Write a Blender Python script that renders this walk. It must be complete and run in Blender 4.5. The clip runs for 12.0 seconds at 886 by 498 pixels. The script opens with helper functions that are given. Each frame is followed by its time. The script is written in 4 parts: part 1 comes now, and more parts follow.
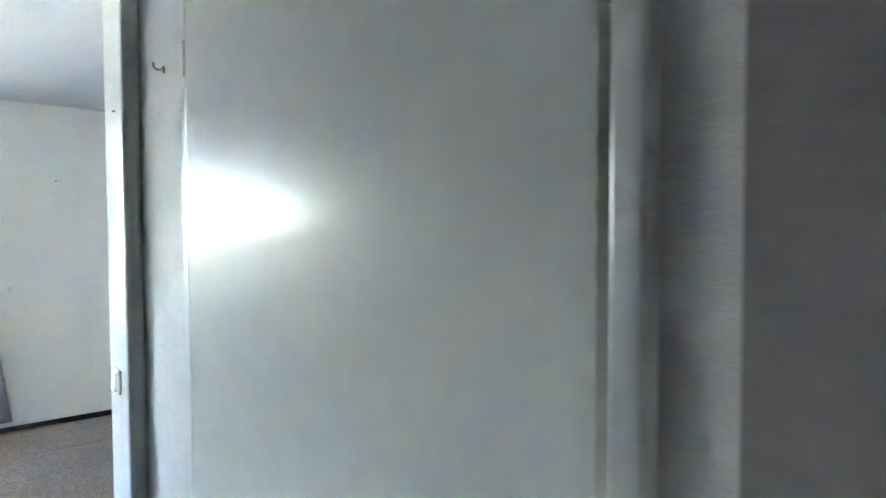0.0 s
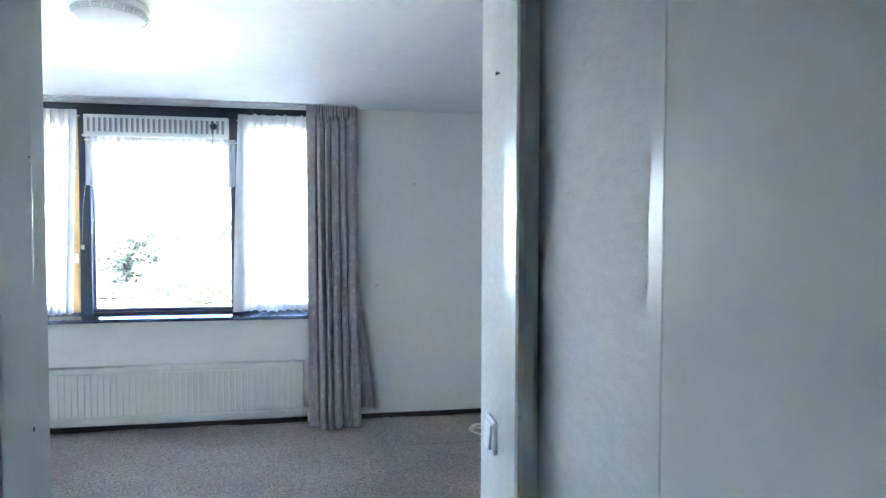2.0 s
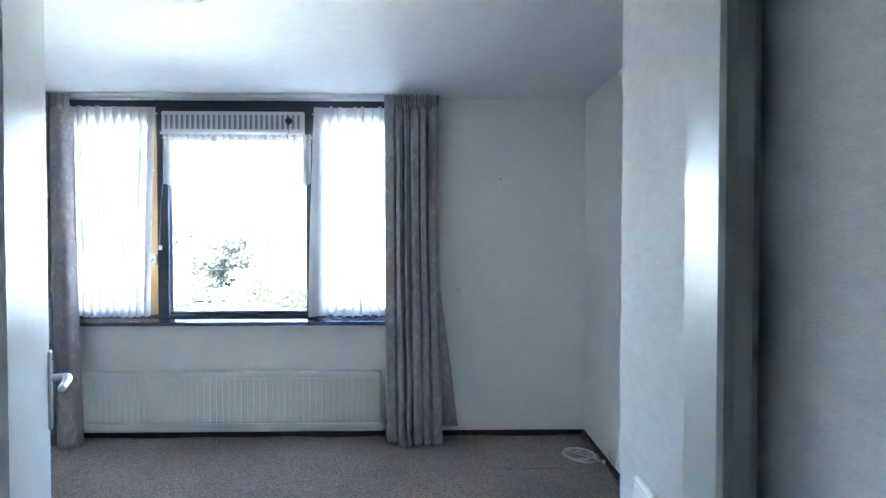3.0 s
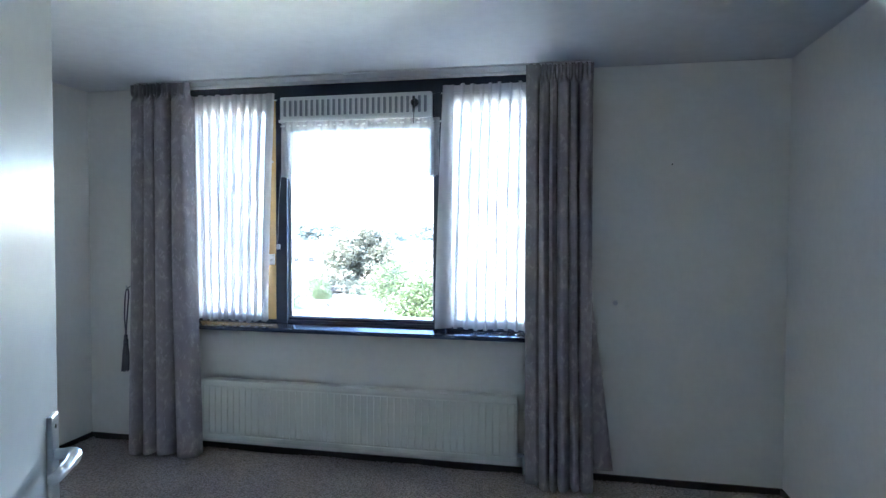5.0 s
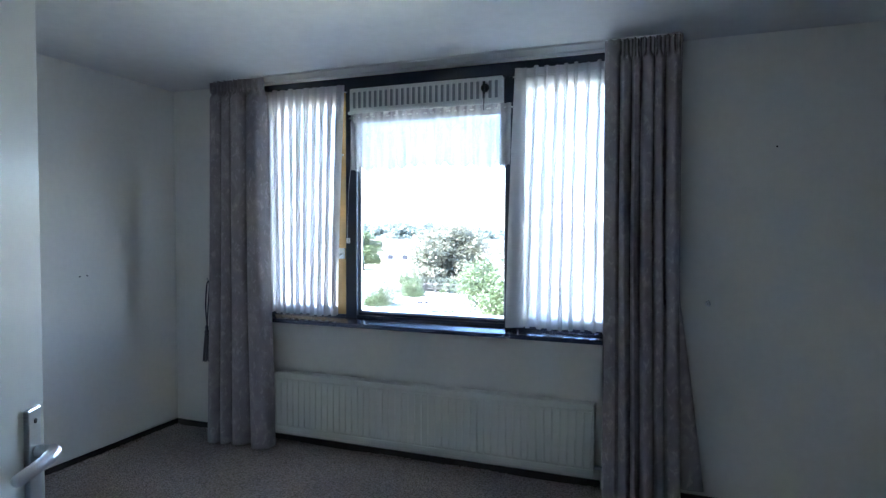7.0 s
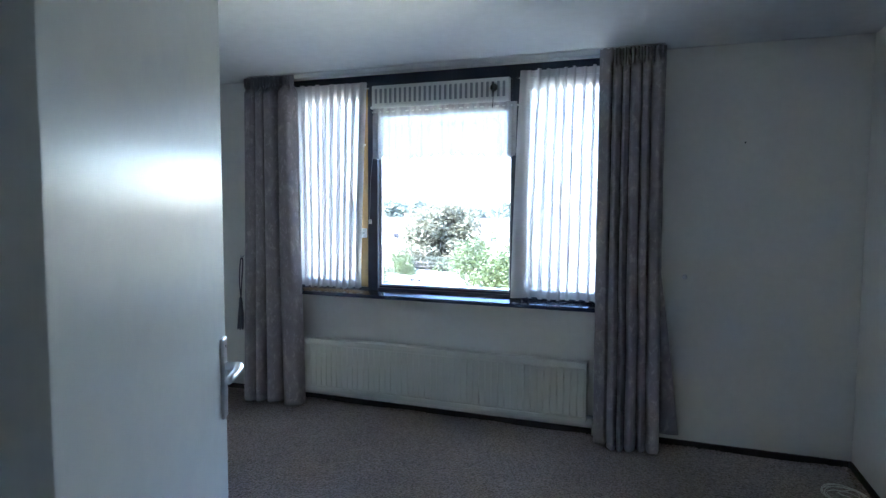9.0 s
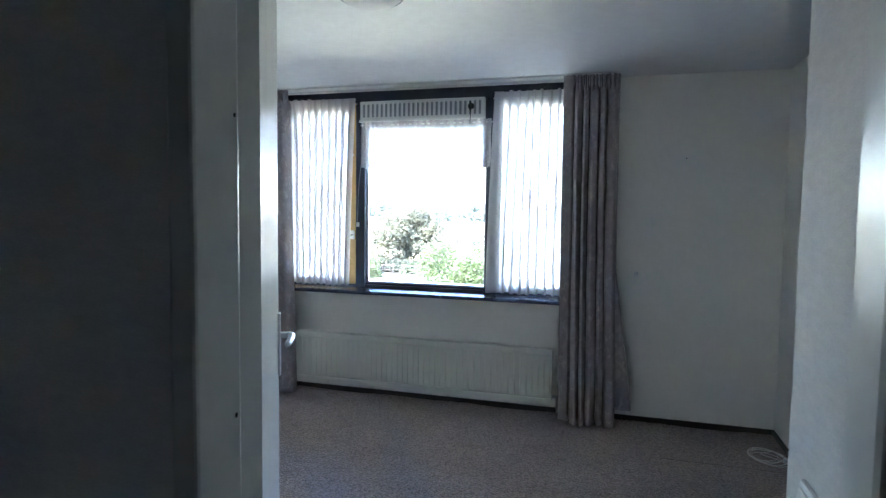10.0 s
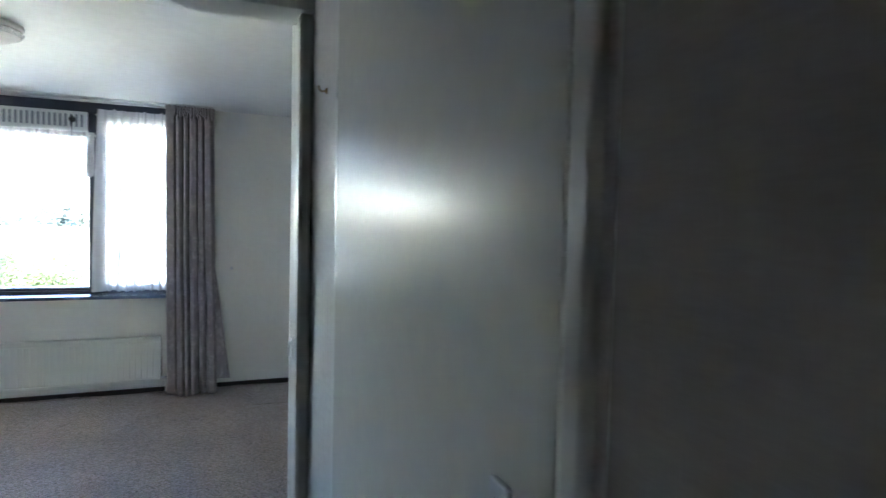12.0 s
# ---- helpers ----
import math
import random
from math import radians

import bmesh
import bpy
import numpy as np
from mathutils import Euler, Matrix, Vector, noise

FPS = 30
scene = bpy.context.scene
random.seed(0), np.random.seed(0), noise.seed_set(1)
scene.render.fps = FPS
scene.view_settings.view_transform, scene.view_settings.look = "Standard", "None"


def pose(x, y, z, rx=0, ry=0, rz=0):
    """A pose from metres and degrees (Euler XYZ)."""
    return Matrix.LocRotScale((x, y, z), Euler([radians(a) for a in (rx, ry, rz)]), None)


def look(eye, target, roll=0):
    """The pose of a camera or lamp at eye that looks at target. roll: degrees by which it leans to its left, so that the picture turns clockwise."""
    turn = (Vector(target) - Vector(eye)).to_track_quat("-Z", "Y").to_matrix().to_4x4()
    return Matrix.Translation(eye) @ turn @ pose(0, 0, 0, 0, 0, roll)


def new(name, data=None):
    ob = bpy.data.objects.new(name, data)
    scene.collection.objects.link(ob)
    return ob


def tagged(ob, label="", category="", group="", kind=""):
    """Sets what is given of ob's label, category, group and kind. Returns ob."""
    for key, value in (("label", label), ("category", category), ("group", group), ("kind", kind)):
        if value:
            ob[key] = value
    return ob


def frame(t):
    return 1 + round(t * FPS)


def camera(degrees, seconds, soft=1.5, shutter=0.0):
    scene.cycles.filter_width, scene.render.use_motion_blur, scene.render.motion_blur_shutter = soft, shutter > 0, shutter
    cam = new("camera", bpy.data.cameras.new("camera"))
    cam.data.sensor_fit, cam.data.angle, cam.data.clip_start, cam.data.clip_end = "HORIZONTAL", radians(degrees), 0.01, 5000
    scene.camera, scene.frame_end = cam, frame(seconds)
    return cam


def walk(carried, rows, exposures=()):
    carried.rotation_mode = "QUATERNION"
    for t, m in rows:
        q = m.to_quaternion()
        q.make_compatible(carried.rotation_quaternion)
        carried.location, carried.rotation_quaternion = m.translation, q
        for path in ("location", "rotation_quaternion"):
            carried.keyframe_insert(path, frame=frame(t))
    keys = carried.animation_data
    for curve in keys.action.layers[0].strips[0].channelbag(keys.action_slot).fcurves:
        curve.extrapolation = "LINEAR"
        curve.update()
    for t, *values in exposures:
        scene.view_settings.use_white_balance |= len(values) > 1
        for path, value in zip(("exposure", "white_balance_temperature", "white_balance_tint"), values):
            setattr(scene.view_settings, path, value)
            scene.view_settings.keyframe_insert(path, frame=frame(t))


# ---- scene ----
# camera and its walk
cam = camera(74.41, 12.0, soft=1.35, shutter=0.2)


def eye(x, y, z, yaw, pitch, lean):
    return pose(x, y, z, 90 + pitch, 0, yaw) @ pose(0, 0, 0, 0, 0, lean)


PATH = [
    (0.0, eye(-0.03, -0.715, 1.476, -39.15, -2.06, -0.17)),
    (0.5, eye(0.065, -0.487, 1.489, -27.97, -2.19, -0.16)),
    (1.0, eye(0.109, -0.341, 1.495, -17.09, -2.24, 0.06)),
    (1.5, eye(0.078, -0.189, 1.499, -12.55, -2.25, 0.22)),
    (2.0, eye(-0.008, -0.015, 1.482, -9.09, -1.93, 0.13)),
    (2.5, eye(-0.015, 0.208, 1.471, -5.92, -1.81, 0.14)),
    (3.0, eye(-0.014, 0.403, 1.427, -1.34, -1.25, -0.0)),
    (5.0, eye(-0.129, 1.077, 1.455, 11.27, -1.77, 0.26)),
    (5.5, eye(-0.092, 1.229, 1.43, 14.66, -1.51, 0.19)),
    (6.0, eye(-0.075, 1.303, 1.429, 16.95, -1.46, 0.2)),
    (6.5, eye(-0.066, 1.315, 1.429, 18.67, -1.68, 0.23)),
    (7.0, eye(-0.045, 1.291, 1.423, 20.34, -1.95, 0.2)),
    (9.0, eye(-0.019, 0.779, 1.453, 19.4, -4.07, 0.35)),
    (9.5, eye(0.003, 0.548, 1.45, 17.64, -3.75, 0.51)),
    (10.0, eye(0.011, 0.298, 1.461, 15.94, -3.7, 0.72)),
    (10.5, eye(-0.014, 0.022, 1.48, 12.04, -3.56, 1.0)),
    (11.0, eye(-0.032, -0.28, 1.479, 1.9, -3.28, 1.41)),
    (11.5, eye(0.002, -0.583, 1.49, -10.1, -2.84, 1.44)),
    (12.0, eye(0.037, -0.899, 1.486, -21.61, -2.58, 1.32)),
]
LIGHT = [(0.0, 7.45, 5850), (0.5, 7.4, 5750), (1.5, 6.98, 5530), (2.5, 6.55, 5400), (3.0, 6.32, 5380), (5.0, 5.45, 5400), (5.5, 5.22, 5400), (7.0, 4.92, 5400),
         (9.0, 4.94, 5420), (9.5, 5.08, 5620), (10.5, 5.65, 5750), (11.0, 5.8, 5850), (12.0, 5.98, 5900)]
walk(cam, PATH, [(t, stops, kelvin, 21) for t, stops, kelvin in LIGHT])

# sky and sun: a bright hazy summer day, the sun behind the house
world = bpy.data.worlds.new("sky")
scene.world = world
world.use_nodes = True
wn = world.node_tree
sky = wn.nodes.new("ShaderNodeTexSky")
sky.sky_type, sky.sun_disc = "NISHITA", False
sky.sun_elevation, sky.sun_rotation = radians(48), radians(215)
sky.air_density, sky.dust_density, sky.ozone_density = 1.0, 0.3, 1.0
wn.nodes["Background"].inputs["Strength"].default_value = 0.125
wn.links.new(sky.outputs["Color"], wn.nodes["Background"].inputs["Color"])
sun = new("sun", bpy.data.lights.new("sun", "SUN"))
sun.data.energy, sun.data.angle, sun.data.color = 5.0, radians(1.5), (1.0, 0.95, 0.88)
a, e = radians(215), radians(48)
sun.matrix_world = look((60 * math.sin(a) * math.cos(e), 60 * math.cos(a) * math.cos(e), 60 * math.sin(e)), (0, 0, 0))


# materials
def mat(name, color, rough=0.6, metal=0.0, color2=None, scale=8.0, stretch=(1, 1, 1), fine=80.0, bump=0.0, bump_scale=200.0,
        spec=0.5, spread=0.5, coat=0.0, rough_var=0.0):
    """A surface with two scales of variation: broad patches and a fine grain, and relief."""
    m = bpy.data.materials.new(name)
    m.use_nodes = True
    nt = m.node_tree
    b = nt.nodes["Principled BSDF"]
    b.inputs["Roughness"].default_value, b.inputs["Metallic"].default_value = rough, metal
    b.inputs["Specular IOR Level"].default_value = spec
    b.inputs["Coat Weight"].default_value = coat
    co = nt.nodes.new("ShaderNodeTexCoord")
    mp = nt.nodes.new("ShaderNodeMapping")
    mp.inputs["Scale"].default_value = stretch
    nt.links.new(co.outputs["Object"], mp.inputs["Vector"])
    c2 = color2 or tuple(c * 0.9 for c in color)
    broad = nt.nodes.new("ShaderNodeTexNoise")
    broad.inputs["Scale"].default_value, broad.inputs["Detail"].default_value = scale, 5
    grain = nt.nodes.new("ShaderNodeTexNoise")
    grain.inputs["Scale"].default_value, grain.inputs["Detail"].default_value = fine, 3
    for n in (broad, grain):
        nt.links.new(mp.outputs["Vector"], n.inputs["Vector"])
    add = nt.nodes.new("ShaderNodeMix")
    add.inputs["Factor"].default_value = spread
    nt.links.new(broad.outputs["Fac"], add.inputs[2])
    nt.links.new(grain.outputs["Fac"], add.inputs[3])
    ramp = nt.nodes.new("ShaderNodeValToRGB")
    ramp.color_ramp.elements[0].position, ramp.color_ramp.elements[1].position = 0.35, 0.65
    ramp.color_ramp.elements[0].color, ramp.color_ramp.elements[1].color = (*c2, 1), (*color, 1)
    nt.links.new(add.outputs[0], ramp.inputs["Fac"])
    nt.links.new(ramp.outputs["Color"], b.inputs["Base Color"])
    if rough_var:
        mr = nt.nodes.new("ShaderNodeMapRange")
        mr.inputs["To Min"].default_value, mr.inputs["To Max"].default_value = rough - rough_var, rough + rough_var
        nt.links.new(broad.outputs["Fac"], mr.inputs["Value"])
        nt.links.new(mr.outputs["Result"], b.inputs["Roughness"])
    if bump:
        bn = nt.nodes.new("ShaderNodeTexNoise")
        bn.inputs["Scale"].default_value, bn.inputs["Detail"].default_value = bump_scale, 4
        nt.links.new(mp.outputs["Vector"], bn.inputs["Vector"])
        bp = nt.nodes.new("ShaderNodeBump")
        bp.inputs["Strength"].default_value, bp.inputs["Distance"].default_value = bump, 0.002
        nt.links.new(bn.outputs["Fac"], bp.inputs["Height"])
        nt.links.new(bp.outputs["Normal"], b.inputs["Normal"])
    return m


PLASTER = mat("white_wall_paint", (0.84, 0.825, 0.76), 0.75, color2=(0.80, 0.785, 0.72), scale=1.6, fine=30, bump=0.25, bump_scale=160, spec=0.3)
CEILING = mat("white_ceiling_paint", (0.76, 0.76, 0.745), 0.68, color2=(0.70, 0.70, 0.685), scale=1.2, fine=14, bump=0.4, bump_scale=22, spec=0.16, rough_var=0.12)
PAPER = mat("streaked_wallpaper", (0.73, 0.72, 0.685), 0.7, color2=(0.62, 0.615, 0.585), scale=26, stretch=(1, 1, 3.0), fine=150, bump=0.28, bump_scale=130, spec=0.35, spread=0.55)
# taupe of the pier, lowered further so the colour carries the hall's dimness
PAPER_SHADE = mat("taupe_shaded_wallpaper", (0.32, 0.295, 0.27), 0.8, color2=(0.29, 0.265, 0.245), scale=14, stretch=(1, 1, 4.5), fine=60, bump=0.15, bump_scale=70, spec=0.2)
CARPET_HALL = mat("hall_carpet", (0.19, 0.17, 0.155), 0.95, color2=(0.14, 0.125, 0.115), scale=5, fine=160, bump=0.8, bump_scale=220)
DOOR_PAINT = mat("glossy_door_paint", (0.75, 0.75, 0.685), 0.25, color2=(0.70, 0.705, 0.655), scale=1.2, fine=20, spec=0.032)
FRAME_PAINT = mat("satin_frame_paint", (0.66, 0.67, 0.625), 0.3, color2=(0.62, 0.63, 0.585), scale=3, fine=40, bump=0.06, bump_scale=90, spec=0.35)
NAVY = mat("dark_blue_window_paint", (0.035, 0.042, 0.065), 0.32, color2=(0.028, 0.033, 0.05), scale=5, fine=60, bump=0.08, bump_scale=60)
OCHRE = mat("ochre_window_paint", (0.50, 0.31, 0.11), 0.4, color2=(0.45, 0.27, 0.09), scale=6, fine=70, bump=0.08)
SILL = mat("dark_stone_sill", (0.040, 0.046, 0.075), 0.2, color2=(0.034, 0.039, 0.062), scale=30, fine=180, spec=1.0, coat=1.0)
BASE = mat("dark_brown_skirting", (0.045, 0.028, 0.022), 0.45, color2=(0.03, 0.02, 0.016), scale=4, stretch=(1, 1, 6), fine=50)
ENAMEL = mat("white_radiator_enamel", (0.74, 0.74, 0.66), 0.35, color2=(0.71, 0.71, 0.63), scale=3, fine=30, spec=0.5)
PLASTIC = mat("white_plastic", (0.78, 0.78, 0.75), 0.35, color2=(0.74, 0.74, 0.71), scale=6, fine=60)
SLOT = mat("grey_vent_slot", (0.30, 0.31, 0.33), 0.6, color2=(0.26, 0.27, 0.29), scale=20)
BLACK = mat("black_plastic", (0.02, 0.02, 0.022), 0.4, color2=(0.014, 0.014, 0.015), scale=20)
STEEL = mat("satin_aluminium", (0.72, 0.73, 0.74), 0.28, 1.0, color2=(0.66, 0.67, 0.68), scale=20, stretch=(1, 1, 8), fine=200)
BRASS = mat("dull_brass", (0.35, 0.25, 0.13), 0.4, 1.0, color2=(0.25, 0.18, 0.09), scale=60)
CORD = mat("grey_cord", (0.16, 0.155, 0.19), 0.8, color2=(0.11, 0.105, 0.13), scale=120, fine=400, bump=0.6, bump_scale=500)
CABLE = mat("white_cable", (0.86, 0.84, 0.77), 0.4, color2=(0.80, 0.78, 0.70), scale=30)
BEAD = mat("pale_glazing_bead", (0.62, 0.64, 0.66), 0.35, color2=(0.55, 0.57, 0.59), scale=20)
GROUND = mat("dry_lawn", (0.42, 0.42, 0.30), 0.95, color2=(0.34, 0.34, 0.24), scale=0.4, fine=5)
ROAD = mat("pale_paving", (0.42, 0.41, 0.39), 0.9, color2=(0.35, 0.34, 0.33), scale=0.3, fine=4)
BRICK = mat("brown_brick", (0.26, 0.20, 0.165), 0.85, color2=(0.20, 0.155, 0.125), scale=0.8, fine=9)
ROOF = mat("grey_roof_tiles", (0.055, 0.046, 0.043), 0.85, color2=(0.04, 0.034, 0.032), scale=0.9, fine=8)
WHITE_WOOD = mat("white_house_trim", (0.75, 0.75, 0.73), 0.5)
DARK_GLASS = mat("dark_window_glass", (0.014, 0.015, 0.018), 0.5, spec=0.03)
CAR_PAINT = mat("white_truck_paint", (0.50, 0.50, 0.49), 0.5, color2=(0.42, 0.42, 0.41))
SIDING = mat("dark_truck_chassis", (0.03, 0.03, 0.032), 0.6, color2=(0.022, 0.022, 0.024))
CREAM = mat("yellowed_plastic", (0.62, 0.57, 0.45), 0.4, color2=(0.56, 0.51, 0.39), scale=10)
LAMP_WHITE = mat("white_lamp_enamel", (0.90, 0.90, 0.88), 0.4, color2=(0.87, 0.87, 0.85), scale=8)
TYRE = mat("tyre_rubber", (0.02, 0.02, 0.02), 0.8)
BARK = mat("tree_bark", (0.12, 0.09, 0.065), 0.9, color2=(0.07, 0.055, 0.04), scale=3, stretch=(1, 1, 0.2), bump=0.5, bump_scale=12)


def leaf_mat(name, c1, c2):
    m = bpy.data.materials.new(name)
    m.use_nodes = True
    nt = m.node_tree
    b = nt.nodes["Principled BSDF"]
    b.inputs["Roughness"].default_value = 0.55
    g = nt.nodes.new("ShaderNodeNewGeometry")
    ramp = nt.nodes.new("ShaderNodeValToRGB")
    ramp.color_ramp.elements[0].color, ramp.color_ramp.elements[1].color = (*c1, 1), (*c2, 1)
    nt.links.new(g.outputs["Random Per Island"], ramp.inputs["Fac"])
    nt.links.new(ramp.outputs["Color"], b.inputs["Base Color"])
    tr = nt.nodes.new("ShaderNodeBsdfTranslucent")
    nt.links.new(ramp.outputs["Color"], tr.inputs["Color"])
    mx = nt.nodes.new("ShaderNodeMixShader")
    mx.inputs["Fac"].default_value = 0.42
    nt.links.new(b.outputs[0], mx.inputs[1])
    nt.links.new(tr.outputs[0], mx.inputs[2])
    nt.links.new(mx.outputs[0], nt.nodes["Material Output"].inputs["Surface"])
    return m


LEAF_DARK = leaf_mat("tree_leaves", (0.062, 0.067, 0.044), (0.125, 0.128, 0.09))
LEAF_HEDGE = leaf_mat("dark_hedge_leaves", (0.016, 0.021, 0.013), (0.042, 0.048, 0.03))
LEAF_LIGHT = leaf_mat("bright_shrub_leaves", (0.024, 0.036, 0.012), (0.062, 0.085, 0.03))
# distance haze is put into these leaves: paler and bluer than the near trees
LEAF_FAR = leaf_mat("hazed_far_leaves", (0.095, 0.12, 0.105), (0.13, 0.155, 0.14))


def carpet_mat():
    """Cut-pile carpet: grey-mauve yarn with tufts, trodden patches and a little brown."""
    m = bpy.data.materials.new("grey_mauve_carpet")
    m.use_nodes = True
    nt = m.node_tree
    b = nt.nodes["Principled BSDF"]
    b.inputs["Roughness"].default_value, b.inputs["Specular IOR Level"].default_value = 0.75, 0.3
    b.inputs["Sheen Weight"].default_value = 0.3
    co = nt.nodes.new("ShaderNodeTexCoord")
    tuft = nt.nodes.new("ShaderNodeTexVoronoi")
    tuft.inputs["Scale"].default_value = 110
    warp = nt.nodes.new("ShaderNodeTexNoise")
    warp.inputs["Scale"].default_value, warp.inputs["Detail"].default_value = 95, 4
    patch = nt.nodes.new("ShaderNodeTexNoise")
    patch.inputs["Scale"].default_value, patch.inputs["Detail"].default_value = 1.3, 5
    for n in (tuft, warp, patch):
        nt.links.new(co.outputs["Object"], n.inputs["Vector"])
    r1 = nt.nodes.new("ShaderNodeValToRGB")
    r1.color_ramp.elements[0].position, r1.color_ramp.elements[1].position = 0.36, 0.64
    r1.color_ramp.elements[0].color, r1.color_ramp.elements[1].color = (0.165, 0.128, 0.106, 1), (0.53, 0.428, 0.368, 1)
    nt.links.new(warp.outputs["Fac"], r1.inputs["Fac"])
    r2 = nt.nodes.new("ShaderNodeValToRGB")
    r2.color_ramp.elements[0].position, r2.color_ramp.elements[1].position = 0.3, 0.7
    r2.color_ramp.elements[0].color, r2.color_ramp.elements[1].color = (0.78, 0.74, 0.72, 1), (1.1, 1.1, 1.12, 1)
    nt.links.new(patch.outputs["Fac"], r2.inputs["Fac"])
    mul = nt.nodes.new("ShaderNodeMix")
    mul.data_type, mul.blend_type = "RGBA", "MULTIPLY"
    mul.inputs["Factor"].default_value = 1.0
    nt.links.new(r1.outputs["Color"], mul.inputs[6])
    nt.links.new(r2.outputs["Color"], mul.inputs[7])
    nt.links.new(mul.outputs[2], b.inputs["Base Color"])
    h = nt.nodes.new("ShaderNodeMath")
    h.operation = "SUBTRACT"
    nt.links.new(warp.outputs["Fac"], h.inputs[0])
    nt.links.new(tuft.outputs["Distance"], h.inputs[1])
    bp = nt.nodes.new("ShaderNodeBump")
    bp.inputs["Strength"].default_value, bp.inputs["Distance"].default_value = 1.0, 0.012
    nt.links.new(h.outputs[0], bp.inputs["Height"])
    nt.links.new(bp.outputs["Normal"], b.inputs["Normal"])
    return m


CARPET = carpet_mat()


def drape_mat():
    """Heavy lilac-grey furnishing cloth with a faint damask of paler blooms."""
    m = bpy.data.materials.new("lilac_grey_damask")
    m.use_nodes = True
    nt = m.node_tree
    b = nt.nodes["Principled BSDF"]
    b.inputs["Roughness"].default_value, b.inputs["Specular IOR Level"].default_value = 0.6, 0.35
    b.inputs["Sheen Weight"].default_value = 0.15
    co = nt.nodes.new("ShaderNodeTexCoord")
    bloom = nt.nodes.new("ShaderNodeTexNoise")
    bloom.inputs["Scale"].default_value, bloom.inputs["Detail"].default_value, bloom.inputs["Distortion"].default_value = 13, 4, 1.6
    weave = nt.nodes.new("ShaderNodeTexNoise")
    weave.inputs["Scale"].default_value, weave.inputs["Detail"].default_value = 260, 2
    mp = nt.nodes.new("ShaderNodeMapping")
    mp.inputs["Scale"].default_value = (1, 1, 0.55)
    nt.links.new(co.outputs["Object"], mp.inputs["Vector"])
    nt.links.new(mp.outputs["Vector"], bloom.inputs["Vector"])
    nt.links.new(co.outputs["Object"], weave.inputs["Vector"])
    ramp = nt.nodes.new("ShaderNodeValToRGB")
    ramp.color_ramp.elements[0].position, ramp.color_ramp.elements[0].color = 0.42, (0.315, 0.28, 0.28, 1)
    ramp.color_ramp.elements[1].position, ramp.color_ramp.elements[1].color = 0.66, (0.40, 0.355, 0.345, 1)
    mid = ramp.color_ramp.elements.new(0.55)
    mid.color = (0.34, 0.302, 0.302, 1)
    nt.links.new(bloom.outputs["Fac"], ramp.inputs["Fac"])
    fleck = nt.nodes.new("ShaderNodeTexNoise")
    fleck.inputs["Scale"].default_value, fleck.inputs["Detail"].default_value, fleck.inputs["Distortion"].default_value = 42, 3, 0.8
    nt.links.new(mp.outputs["Vector"], fleck.inputs["Vector"])
    fr = nt.nodes.new("ShaderNodeMapRange")
    fr.inputs["From Min"].default_value, fr.inputs["From Max"].default_value = 0.56, 0.68
    fr.inputs["To Max"].default_value = 0.45
    nt.links.new(fleck.outputs["Fac"], fr.inputs["Value"])
    petal = nt.nodes.new("ShaderNodeMix")
    petal.data_type = "RGBA"
    petal.inputs[7].default_value = (0.66, 0.58, 0.55, 1)
    nt.links.new(fr.outputs["Result"], petal.inputs["Factor"])
    nt.links.new(ramp.outputs["Color"], petal.inputs[6])
    nt.links.new(petal.outputs[2], b.inputs["Base Color"])
    bp = nt.nodes.new("ShaderNodeBump")
    bp.inputs["Strength"].default_value, bp.inputs["Distance"].default_value = 0.3, 0.002
    nt.links.new(weave.outputs["Fac"], bp.inputs["Height"])
    nt.links.new(bp.outputs["Normal"], b.inputs["Normal"])
    tr = nt.nodes.new("ShaderNodeBsdfTranslucent")
    nt.links.new(ramp.outputs["Color"], tr.inputs["Color"])
    mx = nt.nodes.new("ShaderNodeMixShader")
    mx.inputs["Fac"].default_value = 0.03
    nt.links.new(b.outputs[0], mx.inputs[1])
    nt.links.new(tr.outputs[0], mx.inputs[2])
    nt.links.new(mx.outputs[0], nt.nodes["Material Output"].inputs["Surface"])
    return m


DRAPE = drape_mat()


